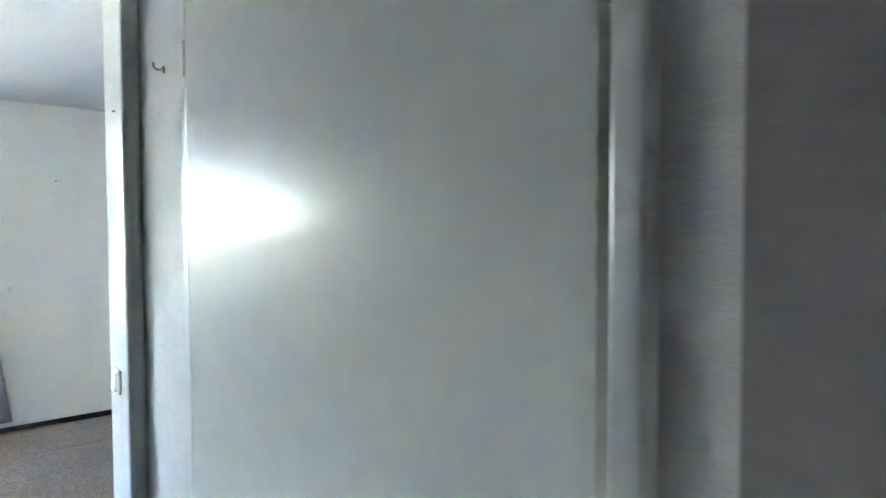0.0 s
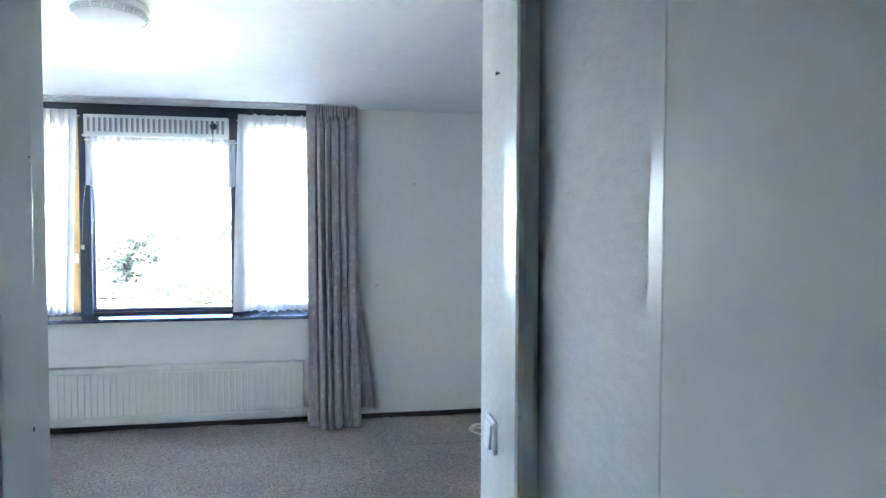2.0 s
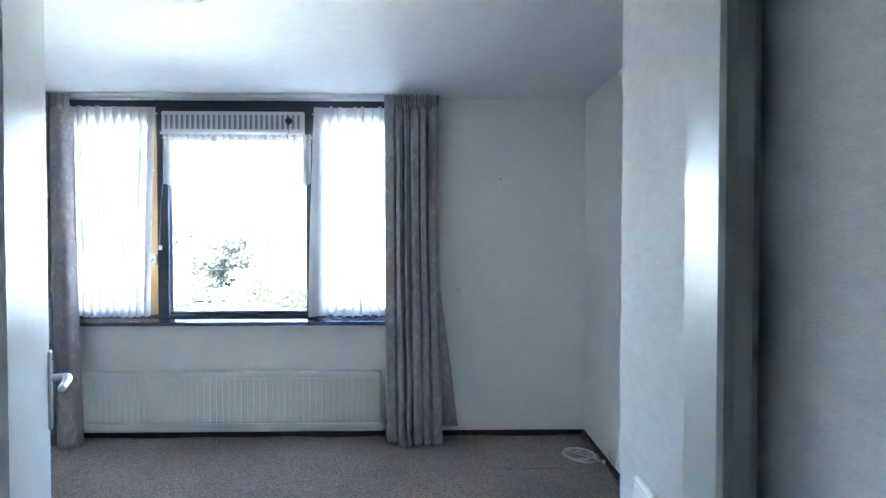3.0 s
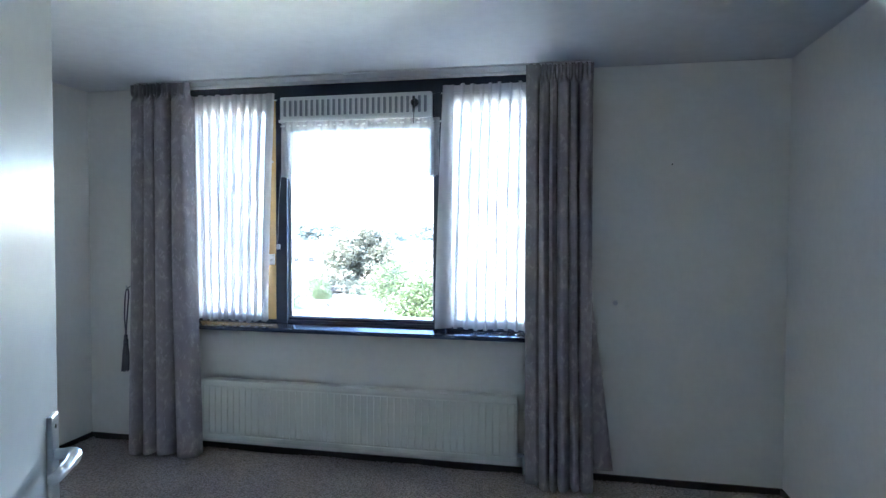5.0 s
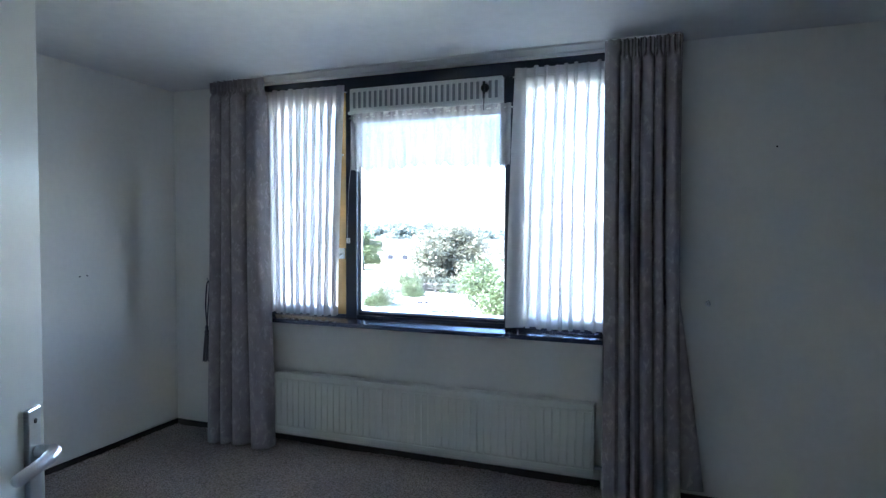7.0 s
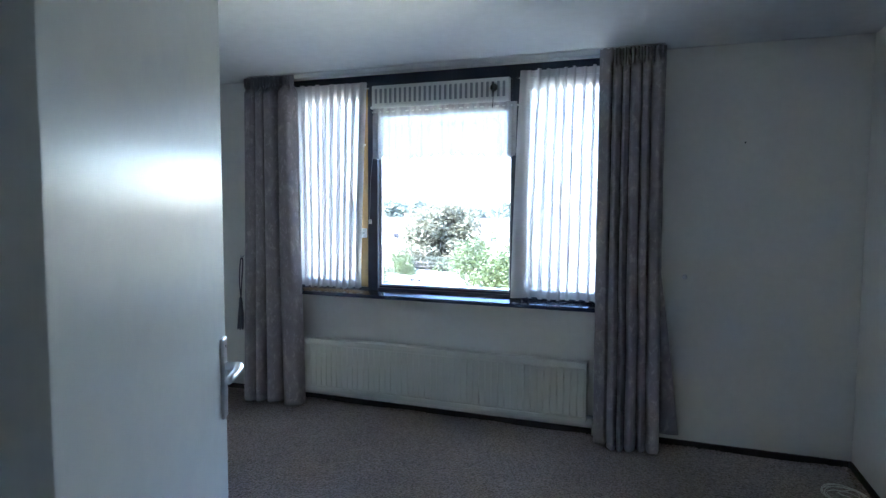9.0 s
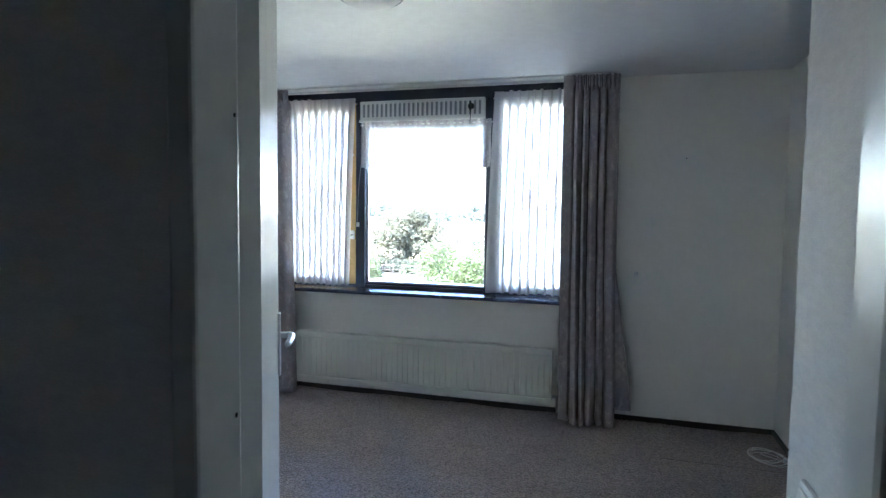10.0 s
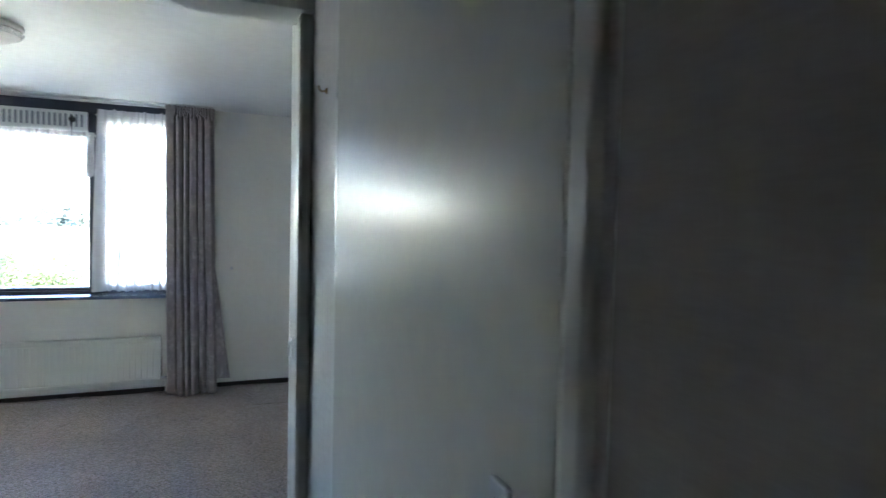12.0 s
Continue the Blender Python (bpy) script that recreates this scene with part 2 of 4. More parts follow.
def sheer_mat(name, holes, lace=False, through_=0.86):
    """Thin white voile: part of the light goes straight through the weave, the rest is scattered. Lace is denser along its motifs."""
    m = bpy.data.materials.new(name)
    m.use_nodes = True
    nt = m.node_tree
    nt.nodes.remove(nt.nodes["Principled BSDF"])
    d = nt.nodes.new("ShaderNodeBsdfDiffuse")
    t = nt.nodes.new("ShaderNodeBsdfTranslucent")
    d.inputs["Color"].default_value = (0.88, 0.86, 0.86, 1)
    t.inputs["Color"].default_value = (through_ * 1.03, through_, through_ * 0.99, 1)
    m1 = nt.nodes.new("ShaderNodeMixShader")
    m1.inputs["Fac"].default_value = 0.5
    nt.links.new(d.outputs[0], m1.inputs[1])
    nt.links.new(t.outputs[0], m1.inputs[2])
    tp = nt.nodes.new("ShaderNodeBsdfTransparent")
    m2 = nt.nodes.new("ShaderNodeMixShader")
    m2.inputs["Fac"].default_value = holes
    nt.links.new(m1.outputs[0], m2.inputs[1])
    nt.links.new(tp.outputs[0], m2.inputs[2])
    nt.links.new(m2.outputs[0], nt.nodes["Material Output"].inputs["Surface"])
    co = nt.nodes.new("ShaderNodeTexCoord")
    if lace:
        mp = nt.nodes.new("ShaderNodeMapping")
        mp.inputs["Scale"].default_value = (1, 0.2, 0.55)
        nt.links.new(co.outputs["Object"], mp.inputs["Vector"])
        w = nt.nodes.new("ShaderNodeTexWave")
        w.wave_type, w.rings_direction = "BANDS", "X"
        w.bands_direction = "X"
        w.inputs["Scale"].default_value, w.inputs["Distortion"].default_value = 14, 9
        w.inputs["Detail"].default_value, w.inputs["Detail Scale"].default_value = 2, 1.6
        nt.links.new(mp.outputs["Vector"], w.inputs["Vector"])
        r = nt.nodes.new("ShaderNodeMapRange")
        r.inputs["From Min"].default_value, r.inputs["From Max"].default_value = 0.35, 0.75
        r.inputs["To Min"].default_value, r.inputs["To Max"].default_value = 0.06, 0.04
        nt.links.new(w.outputs["Fac"], r.inputs["Value"])
        nt.links.new(r.outputs["Result"], m2.inputs["Fac"])
    else:
        n = nt.nodes.new("ShaderNodeTexNoise")
        n.inputs["Scale"].default_value = 60
        nt.links.new(co.outputs["Object"], n.inputs["Vector"])
        r = nt.nodes.new("ShaderNodeMapRange")
        r.inputs["To Min"].default_value, r.inputs["To Max"].default_value = holes * 0.8, holes * 1.2
        nt.links.new(n.outputs["Fac"], r.inputs["Value"])
        nt.links.new(r.outputs["Result"], m2.inputs["Fac"])
    return m


VOILE = sheer_mat("white_voile", 0.15, through_=0.7)
VOILE_FOLD = sheer_mat("folded_voile", 0.008, through_=0.36)
VOILE_THIN = sheer_mat("thin_folded_voile", 0.02, through_=0.5)
VOILE_HEM = sheer_mat("doubled_voile_hem", 0.04, through_=0.45)
VOILE_TAPE = sheer_mat("white_heading_tape", 0.08, through_=0.2)
LACE = sheer_mat("white_lace", 0.3, lace=True, through_=0.25)
THREAD = sheer_mat("white_lace_thread", 0.001, through_=0.1)


def glass_mat(name, tint, fac, rough=0.0):
    m = bpy.data.materials.new(name)
    m.use_nodes = True
    nt = m.node_tree
    nt.nodes.remove(nt.nodes["Principled BSDF"])
    tp, gl, mx = (nt.nodes.new(n) for n in ("ShaderNodeBsdfTransparent", "ShaderNodeBsdfGlossy", "ShaderNodeMixShader"))
    tp.inputs["Color"].default_value = (*tint, 1)
    gl.inputs["Roughness"].default_value = rough
    fr = nt.nodes.new("ShaderNodeFresnel")
    fr.inputs["IOR"].default_value = fac
    nt.links.new(fr.outputs[0], mx.inputs["Fac"])
    nt.links.new(tp.outputs[0], mx.inputs[1])
    nt.links.new(gl.outputs[0], mx.inputs[2])
    nt.links.new(mx.outputs[0], nt.nodes["Material Output"].inputs["Surface"])
    return m


GLASS = glass_mat("window_glass", (0.95, 0.97, 0.96), 1.45)
FROSTED = sheer_mat("frosted_lamp_glass", 0.25, through_=0.9)
MOTIF = mat("grey_lamp_motif", (0.55, 0.58, 0.58), 0.25, spec=0.6)


# mesh tools
def box(bm, x0, x1, y0, y1, z0, z1, bevel=0.0, m=None):
    r = bmesh.ops.create_cube(bm, size=1)
    vs = r["verts"]
    for v in vs:
        v.co = Vector(((x0 + x1) / 2 + v.co.x * (x1 - x0), (y0 + y1) / 2 + v.co.y * (y1 - y0), (z0 + z1) / 2 + v.co.z * (z1 - z0)))
    if bevel:
        es = list({e for v in vs for e in v.link_edges})
        r = bmesh.ops.bevel(bm, geom=es, offset=bevel, segments=2, affect="EDGES", profile=0.5)
        vs = list({v for f in r["faces"] for v in f.verts} | {v for v in vs if v.is_valid})
    if m is not None:
        bmesh.ops.transform(bm, matrix=m, verts=[v for v in vs if v.is_valid])
    return bm


def lathe(bm, profile, seg=24, m=None):
    """profile: (radius, height) pairs, turned about z."""
    rings = []
    for r, z in profile:
        rings.append([bm.verts.new((r * math.cos(2 * math.pi * k / seg), r * math.sin(2 * math.pi * k / seg), z)) for k in range(seg)])
    for a, b in zip(rings, rings[1:]):
        for k in range(seg):
            bm.faces.new((a[k], a[(k + 1) % seg], b[(k + 1) % seg], b[k]))
    bm.faces.new(list(reversed(rings[0])))
    bm.faces.new(rings[-1])
    if m is not None:
        bmesh.ops.transform(bm, matrix=m, verts=[v for ring in rings for v in ring])
    return bm


def tube(bm, pts, radius, seg=8):
    """A round bar along a line of points; radius may be a list."""
    pts = [Vector(p) for p in pts]
    rs = radius if isinstance(radius, (list, tuple)) else [radius] * len(pts)
    rings, up = [], Vector((0.013, 0.021, 1))
    for i, p in enumerate(pts):
        d = (pts[min(i + 1, len(pts) - 1)] - pts[max(i - 1, 0)]).normalized()
        if abs(d.dot(up.normalized())) > 0.97:
            up = Vector((1, 0.02, 0.01))
        a = d.cross(up).normalized()
        b = a.cross(d)
        rings.append([bm.verts.new(p + (a * math.cos(2 * math.pi * k / seg) + b * math.sin(2 * math.pi * k / seg)) * rs[i]) for k in range(seg)])
    for a, b in zip(rings, rings[1:]):
        for k in range(seg):
            bm.faces.new((a[k], a[(k + 1) % seg], b[(k + 1) % seg], b[k]))
    bm.faces.new(list(reversed(rings[0])))
    bm.faces.new(rings[-1])
    return bm


def smooth_line(pts, n=8):
    """A rounded path through a few points."""
    pts = [Vector(p) for p in pts]
    out = []
    for i in range(len(pts) - 1):
        p0, p1, p2, p3 = pts[max(i - 1, 0)], pts[i], pts[i + 1], pts[min(i + 2, len(pts) - 1)]
        for k in range(n):
            t = k / n
            out.append(0.5 * ((2 * p1) + (p2 - p0) * t + (2 * p0 - 5 * p1 + 4 * p2 - p3) * t * t + (3 * p1 - p0 - 3 * p2 + p3) * t ** 3))
    return out + [pts[-1]]


def mesh_of(name, bm, material, smooth=False):
    bmesh.ops.recalc_face_normals(bm, faces=bm.faces)
    me = bpy.data.meshes.new(name)
    bm.to_mesh(me)
    bm.free()
    me.materials.append(material)
    if smooth:
        me.polygons.foreach_set("use_smooth", [True] * len(me.polygons))
        me.update()
    return me


def part(name, bm, material, parent=None, label="", smooth=False):
    ob = new(name, mesh_of(name, bm, material, smooth))
    ob.parent = parent
    return tagged(ob, label)


def thing(name, x, y, z, label, category, group="", kind=""):
    ob = new(name)
    ob.location = (x, y, z)
    ob.empty_display_size = 0.1
    return tagged(ob, label, category, group, kind)


def solid(name, boxes, material, label, category="wall", bevel=0.0):
    bm = bmesh.new()
    for b in boxes:
        box(bm, *b, bevel)
    return tagged(part(name, bm, material), label, category, kind="structure")


# the plan, in metres
W = 4.65                      # room face of the window wall
XL, XR = -3.40, 1.124         # side walls of the bedroom
H = 2.42                      # ceiling
F = -0.035                    # top of the carpet
YD, YI = 0.985, 1.115         # hall face and room face of the wall with the door
XJ, XS = -0.587, 0.315        # left end of that wall, and the wall beside the door with the switch
YS = 1.395                    # where that wall ends
HL, HR = -0.978, 0.335        # side walls of the hall
HB = -2.6                     # its far end
O0, O1, OZ0, OZ1 = -2.62, -0.20, 0.815, 2.406   # window opening

# the large structure
floor = solid("floor", [(XL, XR, YI - 0.07, W, -0.2, F)], CARPET, "grey-mauve cut-pile carpet over the bedroom floor", "floor")
floor_hall = solid("floor_hall", [(HL - 0.2, HR + 0.2, HB - 0.2, YI - 0.07, -0.2, F)], CARPET_HALL, "dark brown-grey hall carpet", "floor")
solid("ceiling", [(XL - 0.2, XR + 0.2, HB - 0.2, W + 0.25, H, H + 0.25)], CEILING, "white painted ceiling with a slightly uneven sheen", "ceiling")
solid("wall_window", [(XL - 0.2, O0, W, W + 0.25, -0.2, H), (O1, XR + 0.2, W, W + 0.25, -0.2, H), (O0, O1, W, W + 0.25, -0.2, OZ0 - 0.025),
                      (O0, O1, W, W + 0.25, OZ1, H)], PLASTER, "white painted wall round the bedroom window")
solid("wall_left", [(XL - 0.2, XL, YD, W, -0.2, H)], PLASTER, "white painted side wall with two nail holes")
solid("wall_right", [(XR, XR + 0.2, YS, W, -0.2, H)], PLASTER, "white painted side wall behind the coiled cable")
solid("wall_door", [(XL - 0.2, XJ, YD, YI, -0.2, H), (XJ, XS + 0.02, YD, YI, 2.185, H)], PAPER, "pale streaked wallpaper round the bedroom door")
solid("wall_switch", [(XS, XR + 0.2, YI - 0.012, YS, -0.2, H)], PAPER, "pale streaked wallpaper beside the door, with a light switch")
solid("wall_hall_left", [(HL - 0.2, HL, HB, YD, -0.2, H)], PAPER, "pale wallpaper of the unlit hall")
solid("wall_hall_back", [(HR + 0.06, HR + 0.2, -0.50, 0.605, -0.2, 2.16)], PAPER, "wall behind the closed hall door")
solid("wall_hall_corner", [(HR, HR + 0.2, -0.575, -0.50, -0.2, H)], PAPER, "narrow pale wallpapered strip beside the hall door")
solid("wall_hall_right", [(HR, HR + 0.2, 0.605, YI - 0.012, -0.2, H), (HR, HR + 0.2, -0.50, 0.605, 2.16, H)], PAPER, "pale streaked wallpaper round the closed hall door")
solid("wall_hall_pier", [(0.29, HR + 0.2, HB, -0.575, -0.2, H)], PAPER_SHADE, "taupe wallpapered pier, its colour darkened for the dim hall")
# unseen end wall; its pale paper is there to bounce light onto the jamb
solid("wall_hall_end", [(HL - 0.2, HR + 0.2, HB - 0.2, HB, -0.2, H)], PAPER, "unseen end wall of the hall, papered pale to bounce light")
for nm, b in (("baseboard_window", (XL + 0.016, XR - 0.016, W - 0.016, W, F, F + 0.042)), ("baseboard_left", (XL, XL + 0.016, YI, W, F, F + 0.042)),
              ("baseboard_right", (XR - 0.016, XR, YS + 0.016, W, F, F + 0.042)), ("baseboard_switch", (XS + 0.02, XR, YS, YS + 0.016, F, F + 0.042))):
    solid(nm, [b], BASE, "dark brown low wooden skirting board", "skirting", 0.003)


# the window: dark frame, three lights, stone sill
def window():
    t = thing("window_1", (O0 + O1) / 2, W + 0.06, OZ0, "wide dark blue three-part window above a dark stone sill", "window", kind="structure")
    t.location = (0, 0, 0)
    y0, y1 = W + 0.02, W + 0.10
    for nm, b in (("window_head", (O0, O1, y0, y1, 2.318, OZ1)), ("window_rail", (O0, O1, y0 - 0.004, y1, 0.80, 0.858)),
                  ("window_stile", (O0, O0 + 0.06, y0, y1, 0.832, 2.318)), ("window_stile", (O1 - 0.06, O1, y0, y1, 0.832, 2.318)),
                  ("mullion", (-1.975, -1.895, y0 - 0.01, y1, 0.832, 2.318)), ("mullion", (-0.905, -0.825, y0 - 0.01, y1, 0.832, 2.318))):
        part(nm, box(bmesh.new(), *b, 0.005), NAVY, t)
    # centre light: narrow rebate, pale bead, pane
    for x0, x1, zt in ((-1.895, -0.905, 2.318),):
        fr = part("sash", box(bmesh.new(), x0, x1, y0 + 0.02, y1 - 0.01, 0.832, 0.872, 0.004), NAVY, t)
        part("sash", box(bmesh.new(), x0, x1, y0 + 0.02, y1 - 0.01, 2.12, zt, 0.004), NAVY, t)
        for b in ((x0, x0 + 0.017, y0 + 0.024, y0 + 0.046, 0.885, 2.12), (x1 - 0.012, x1, y0 + 0.024, y0 + 0.046, 0.885, 2.12),
                  (x0, x1, y0 + 0.024, y0 + 0.046, 0.872, 0.885)):
            part("glazing_bead", box(bmesh.new(), *b, 0.002), BEAD, t, "pale glazing bead")
        p = part("pane", box(bmesh.new(), x0 + 0.005, x1 - 0.005, y0 + 0.05, y0 + 0.056, 0.872, 2.14), GLASS, t)
        p.visible_shadow = False
    # opening lights at both sides; the left one shows its ochre sash
    for x0, x1, col, stile in ((O0 + 0.06, -1.975, OCHRE, 0.075), (-0.825, O1 - 0.06, NAVY, 0.055)):
        for b in ((x0, x0 + 0.05, y0 + 0.01, y1 - 0.01, 0.832, 2.318), (x1 - stile, x1, y0 + 0.01, y1 - 0.01, 0.832, 2.318) if col is OCHRE else
                  (x1 - 0.05, x1, y0 + 0.01, y1 - 0.01, 0.832, 2.318),
                  (x0 + 0.05, x1 - 0.05, y0 + 0.012, y1 - 0.012, 0.832, 0.90), (x0 + 0.05, x1 - 0.05, y0 + 0.012, y1 - 0.012, 2.24, 2.318)):
            part("sash", box(bmesh.new(), *b, 0.004), col, t, "ochre painted sash" if col is OCHRE else "")
        p = part("pane", box(bmesh.new(), x0 + 0.045, x1 - 0.045, y0 + 0.045, y0 + 0.051, 0.895, 2.245), GLASS, t)
        p.visible_shadow = False
    # casement fastener and stay on the ochre sash
    f = part("fastener", box(bmesh.new(), -2.03, -1.99, y0 - 0.004, y0 + 0.01, 1.225, 1.295, 0.003), PLASTIC, t, "white casement fastener")
    bm = bmesh.new()
    tube(bm, smooth_line([(-2.01, y0 - 0.006, 1.26), (-2.013, y0 - 0.035, 1.25), (-2.04, y0 - 0.04, 1.19), (-2.062, y0 - 0.036, 1.13)], 5), [0.009] * 15 + [0.006])
    part("fastener_lever", bm, PLASTIC, f, smooth=True)
    part("stop_block", box(bmesh.new(), -1.962, -1.94, y0 - 0.028, y0 - 0.01, 1.328, 1.362, 0.004), PLASTIC, t, "small white plastic stop block")
    bm = bmesh.new()
    tube(bm, smooth_line([(-2.0, y0 - 0.004, 1.905), (-2.003, y0 - 0.03, 1.915), (-2.004, y0 - 0.034, 1.95), (-2.0, y0 - 0.026, 2.0)], 5), 0.008, 8)
    part("casement_handle", bm, STEEL, t, "grey casement handle", smooth=True)
    bm = bmesh.new()
    tube(bm, smooth_line([(-0.80, y0 - 0.004, 1.905), (-0.797, y0 - 0.03, 1.915), (-0.796, y0 - 0.034, 1.95), (-0.80, y0 - 0.026, 2.0)], 5), 0.008, 8)
    part("casement_handle", bm, STEEL, t, "grey casement handle", smooth=True)
    bm = bmesh.new()
    tube(bm, smooth_line([(-1.90, W - 0.055, 1.82), (-1.925, W - 0.04, 1.66), (-1.94, W - 0.022, 1.52), (-1.951, W - 0.012, 1.35)], 6), 0.0011, 6)
    part("pull_cord", bm, BEAD, t, "thin white pull cord")
    bm = box(bmesh.new(), -2.585, -0.235, W - 0.08, W + 0.022, 0.79, 0.815)
    for v in bm.verts:
        if v.co.y > W and v.co.z > 0.8:
            v.co.z = 0.842
    bmesh.ops.bevel(bm, geom=list(bm.edges), offset=0.004, segments=2, affect="EDGES")
    part("window_sill", bm, SILL, t, "polished dark stone sill")
    part("outer_rail", box(bmesh.new(), -1.895, -0.905, W + 0.08, W + 0.20, 0.80, 0.878, 0.003), WHITE_WOOD, t, "white outer rail lit by the sky")
    part("outer_sill", box(bmesh.new(), O0, O1, W + 0.10, W + 0.33, 0.755, 0.79, 0.004), BEAD, t, "pale outside sill")
    return t


window()

# curtain rail: a white double track under the ceiling, and its cover on the wall
rail = thing("curtain_rail", -1.42, W - 0.13, H, "white double curtain track fixed under the ceiling", "curtain rail")
bm = bmesh.new()
box(bm, -1.46, 1.46, -0.03, 0.0, -0.012, 0.0, 0.003)
part("track", bm, PLASTIC, rail)
bm = bmesh.new()
box(bm, -1.46, 1.46, 0.085, 0.105, -0.018, 0.0, 0.003)
part("track", bm, PLASTIC, rail)
bm = bmesh.new()
box(bm, -1.46, 1.46, 0.0, 0.085, -0.008, 0.0)
part("track_plate", bm, PLASTIC, rail)


def drape(name, tops, bots, ztop, zbot, y, widths, deep, label, seed, flare=None, plain=0.0):
    """A gathered floor-length curtain: deep rounded folds with narrow valleys, gathered finer under its tape."""
    t = thing(name, (tops[0] + tops[1]) / 2, y, 0, label, "curtain", "drapes beside the window")
    edges = [0.0]
    for w in widths:
        edges.append(edges[-1] + w)
    edges = [plain + (1 - plain) * e / edges[-1] for e in edges]
    folds = len(widths)
    nv, per = 72, 26
    us = [plain * i / 8 for i in range(8)] if plain else []
    us += [edges[k] + (edges[k + 1] - edges[k]) * i / per for k in range(folds) for i in range(per)] + [1.0]

    def place(u, v):
        head = max(0.0, min(1.0, (v - 0.95) / 0.025))
        head = head * head * (3 - 2 * head)
        if u < plain:
            return u, 0.006 * math.sin(9 * u + 4 * v) - 0.02
        k = max(i for i in range(folds) if edges[i] <= u + 1e-9)
        q = min(1.0, (u - edges[k]) / (edges[k + 1] - edges[k]))
        wd = edges[k + 1] - edges[k]
        body = 0.8 + 0.2 * (1 - v)
        bulge = max(0.0, math.sin(math.pi * min(max((q - 0.06) / 0.88, 0.0), 1.0))) ** 0.6
        ripple = 0.006 * math.sin(4 * math.pi * q + 3 * v + k) * (1 - head)
        depth = (0.125 * bulge * deep[k] * body - 0.045) * (1 - head) + ripple
        gather = (math.cos(2 * math.pi * q * 3 + k) * 0.016 + 0.012) * head
        nx = u - wd * 0.14 * math.sin(2 * math.pi * q) * (1 - head) * deep[k] + wd * 0.05 * math.sin(3 * v + 2 * k + seed) * math.sin(math.pi * q)
        return nx, -depth - gather

    bm = bmesh.new()
    grid = []
    for j in range(nv + 1):
        v = 1 - (1 - j / nv) ** 1.5
        row = []
        pinch = 0.5 + 0.5 * math.tanh((v - 0.3) * 3)
        x0 = bots[0] + (tops[0] - bots[0]) * pinch
        x1 = bots[1] + (tops[1] - bots[1]) * pinch
        for u in us:
            nx, dy = place(u, v)
            z = zbot + (ztop - zbot) * v + 0.009 * math.sin(9 * u + seed) * (1 - v) + (0.004 * math.cos(60 * u + seed) if j == nv else 0)
            row.append(bm.verts.new((x0 + (x1 - x0) * nx - t.location.x, dy, z)))
        grid.append(row)
    for j in range(nv):
        for i in range(len(us) - 1):
            bm.faces.new((grid[j][i], grid[j][i + 1], grid[j + 1][i + 1], grid[j + 1][i]))
    c = part("cloth", bm, DRAPE, t, smooth=True)
    s = c.modifiers.new("thickness", "SOLIDIFY")
    s.thickness = 0.003
    bm = bmesh.new()
    box(bm, tops[0] + 0.02 - t.location.x, tops[1] - 0.02 - t.location.x, 0.034, 0.038, ztop - 0.075, ztop - 0.004)
    part("heading_tape", bm, PLASTIC, t, "white gathering tape")
    for k in range(folds + 1):
        hx = tops[0] + (tops[1] - tops[0]) * (k + 0.3) / (folds + 0.6) - t.location.x
        bm = bmesh.new()
        tube(bm, [(hx, 0.034, ztop - 0.02), (hx, 0.024, ztop - 0.005), (hx, 0.02, ztop + 0.006)], 0.0025, 6)
        part("glider", bm, PLASTIC, t)
    for k in (0.72, 0.84):
        wx = bots[0] + (bots[1] - bots[0]) * k - t.location.x
        part("hem_weight", box(bmesh.new(), wx - 0.012, wx + 0.012, 0.0, 0.008, F + 0.001, zbot + 0.03, 0.002), PLASTIC, t)
    if flare:
        # the loose back edge that swings out along the wall
        bm = bmesh.new()
        g3 = []
        for j in range(31):
            v = j / 30
            row = []
            for i in range(13):
                u = i / 12
                xr = flare[0] + (flare[1] - flare[0]) * (1 - v) ** 0.9
                x = flare[0] - 0.16 + (xr - flare[0] + 0.16) * u
                row.append(bm.verts.new((x - t.location.x, 0.055 + 0.014 * math.sin(6 * u + 2 * v) * (1 - v), flare[2] + (flare[3] - flare[2]) * v)))
            g3.append(row)
        for j in range(30):
            for i in range(12):
                bm.faces.new((g3[j][i], g3[j][i + 1], g3[j + 1][i + 1], g3[j + 1][i]))
        fl = part("back_edge", bm, DRAPE, t, smooth=True)
        fl.modifiers.new("thickness", "SOLIDIFY").thickness = 0.004
    return t


drape("drape", (-2.895, -2.485), (-2.945, -2.43), 2.405, F + 0.012, W - 0.165, (0.9, 0.75, 1.1, 1.3), (1.0, 0.95, 1.0, 0.85),
      "lilac-grey patterned full-length drape with a tasselled cord beside it", 3)
drape("drape", (-0.325, 0.048), (-0.31, 0.085), 2.405, F + 0.012, W - 0.165, (0.85, 0.65, 0.95, 0.75, 1.1), (0.9, 0.95, 1.05, 0.95, 0.8),
      "lilac-grey patterned full-length drape with a flared back edge", 8, (0.05, 0.187, 0.075, 1.12), plain=0.2)


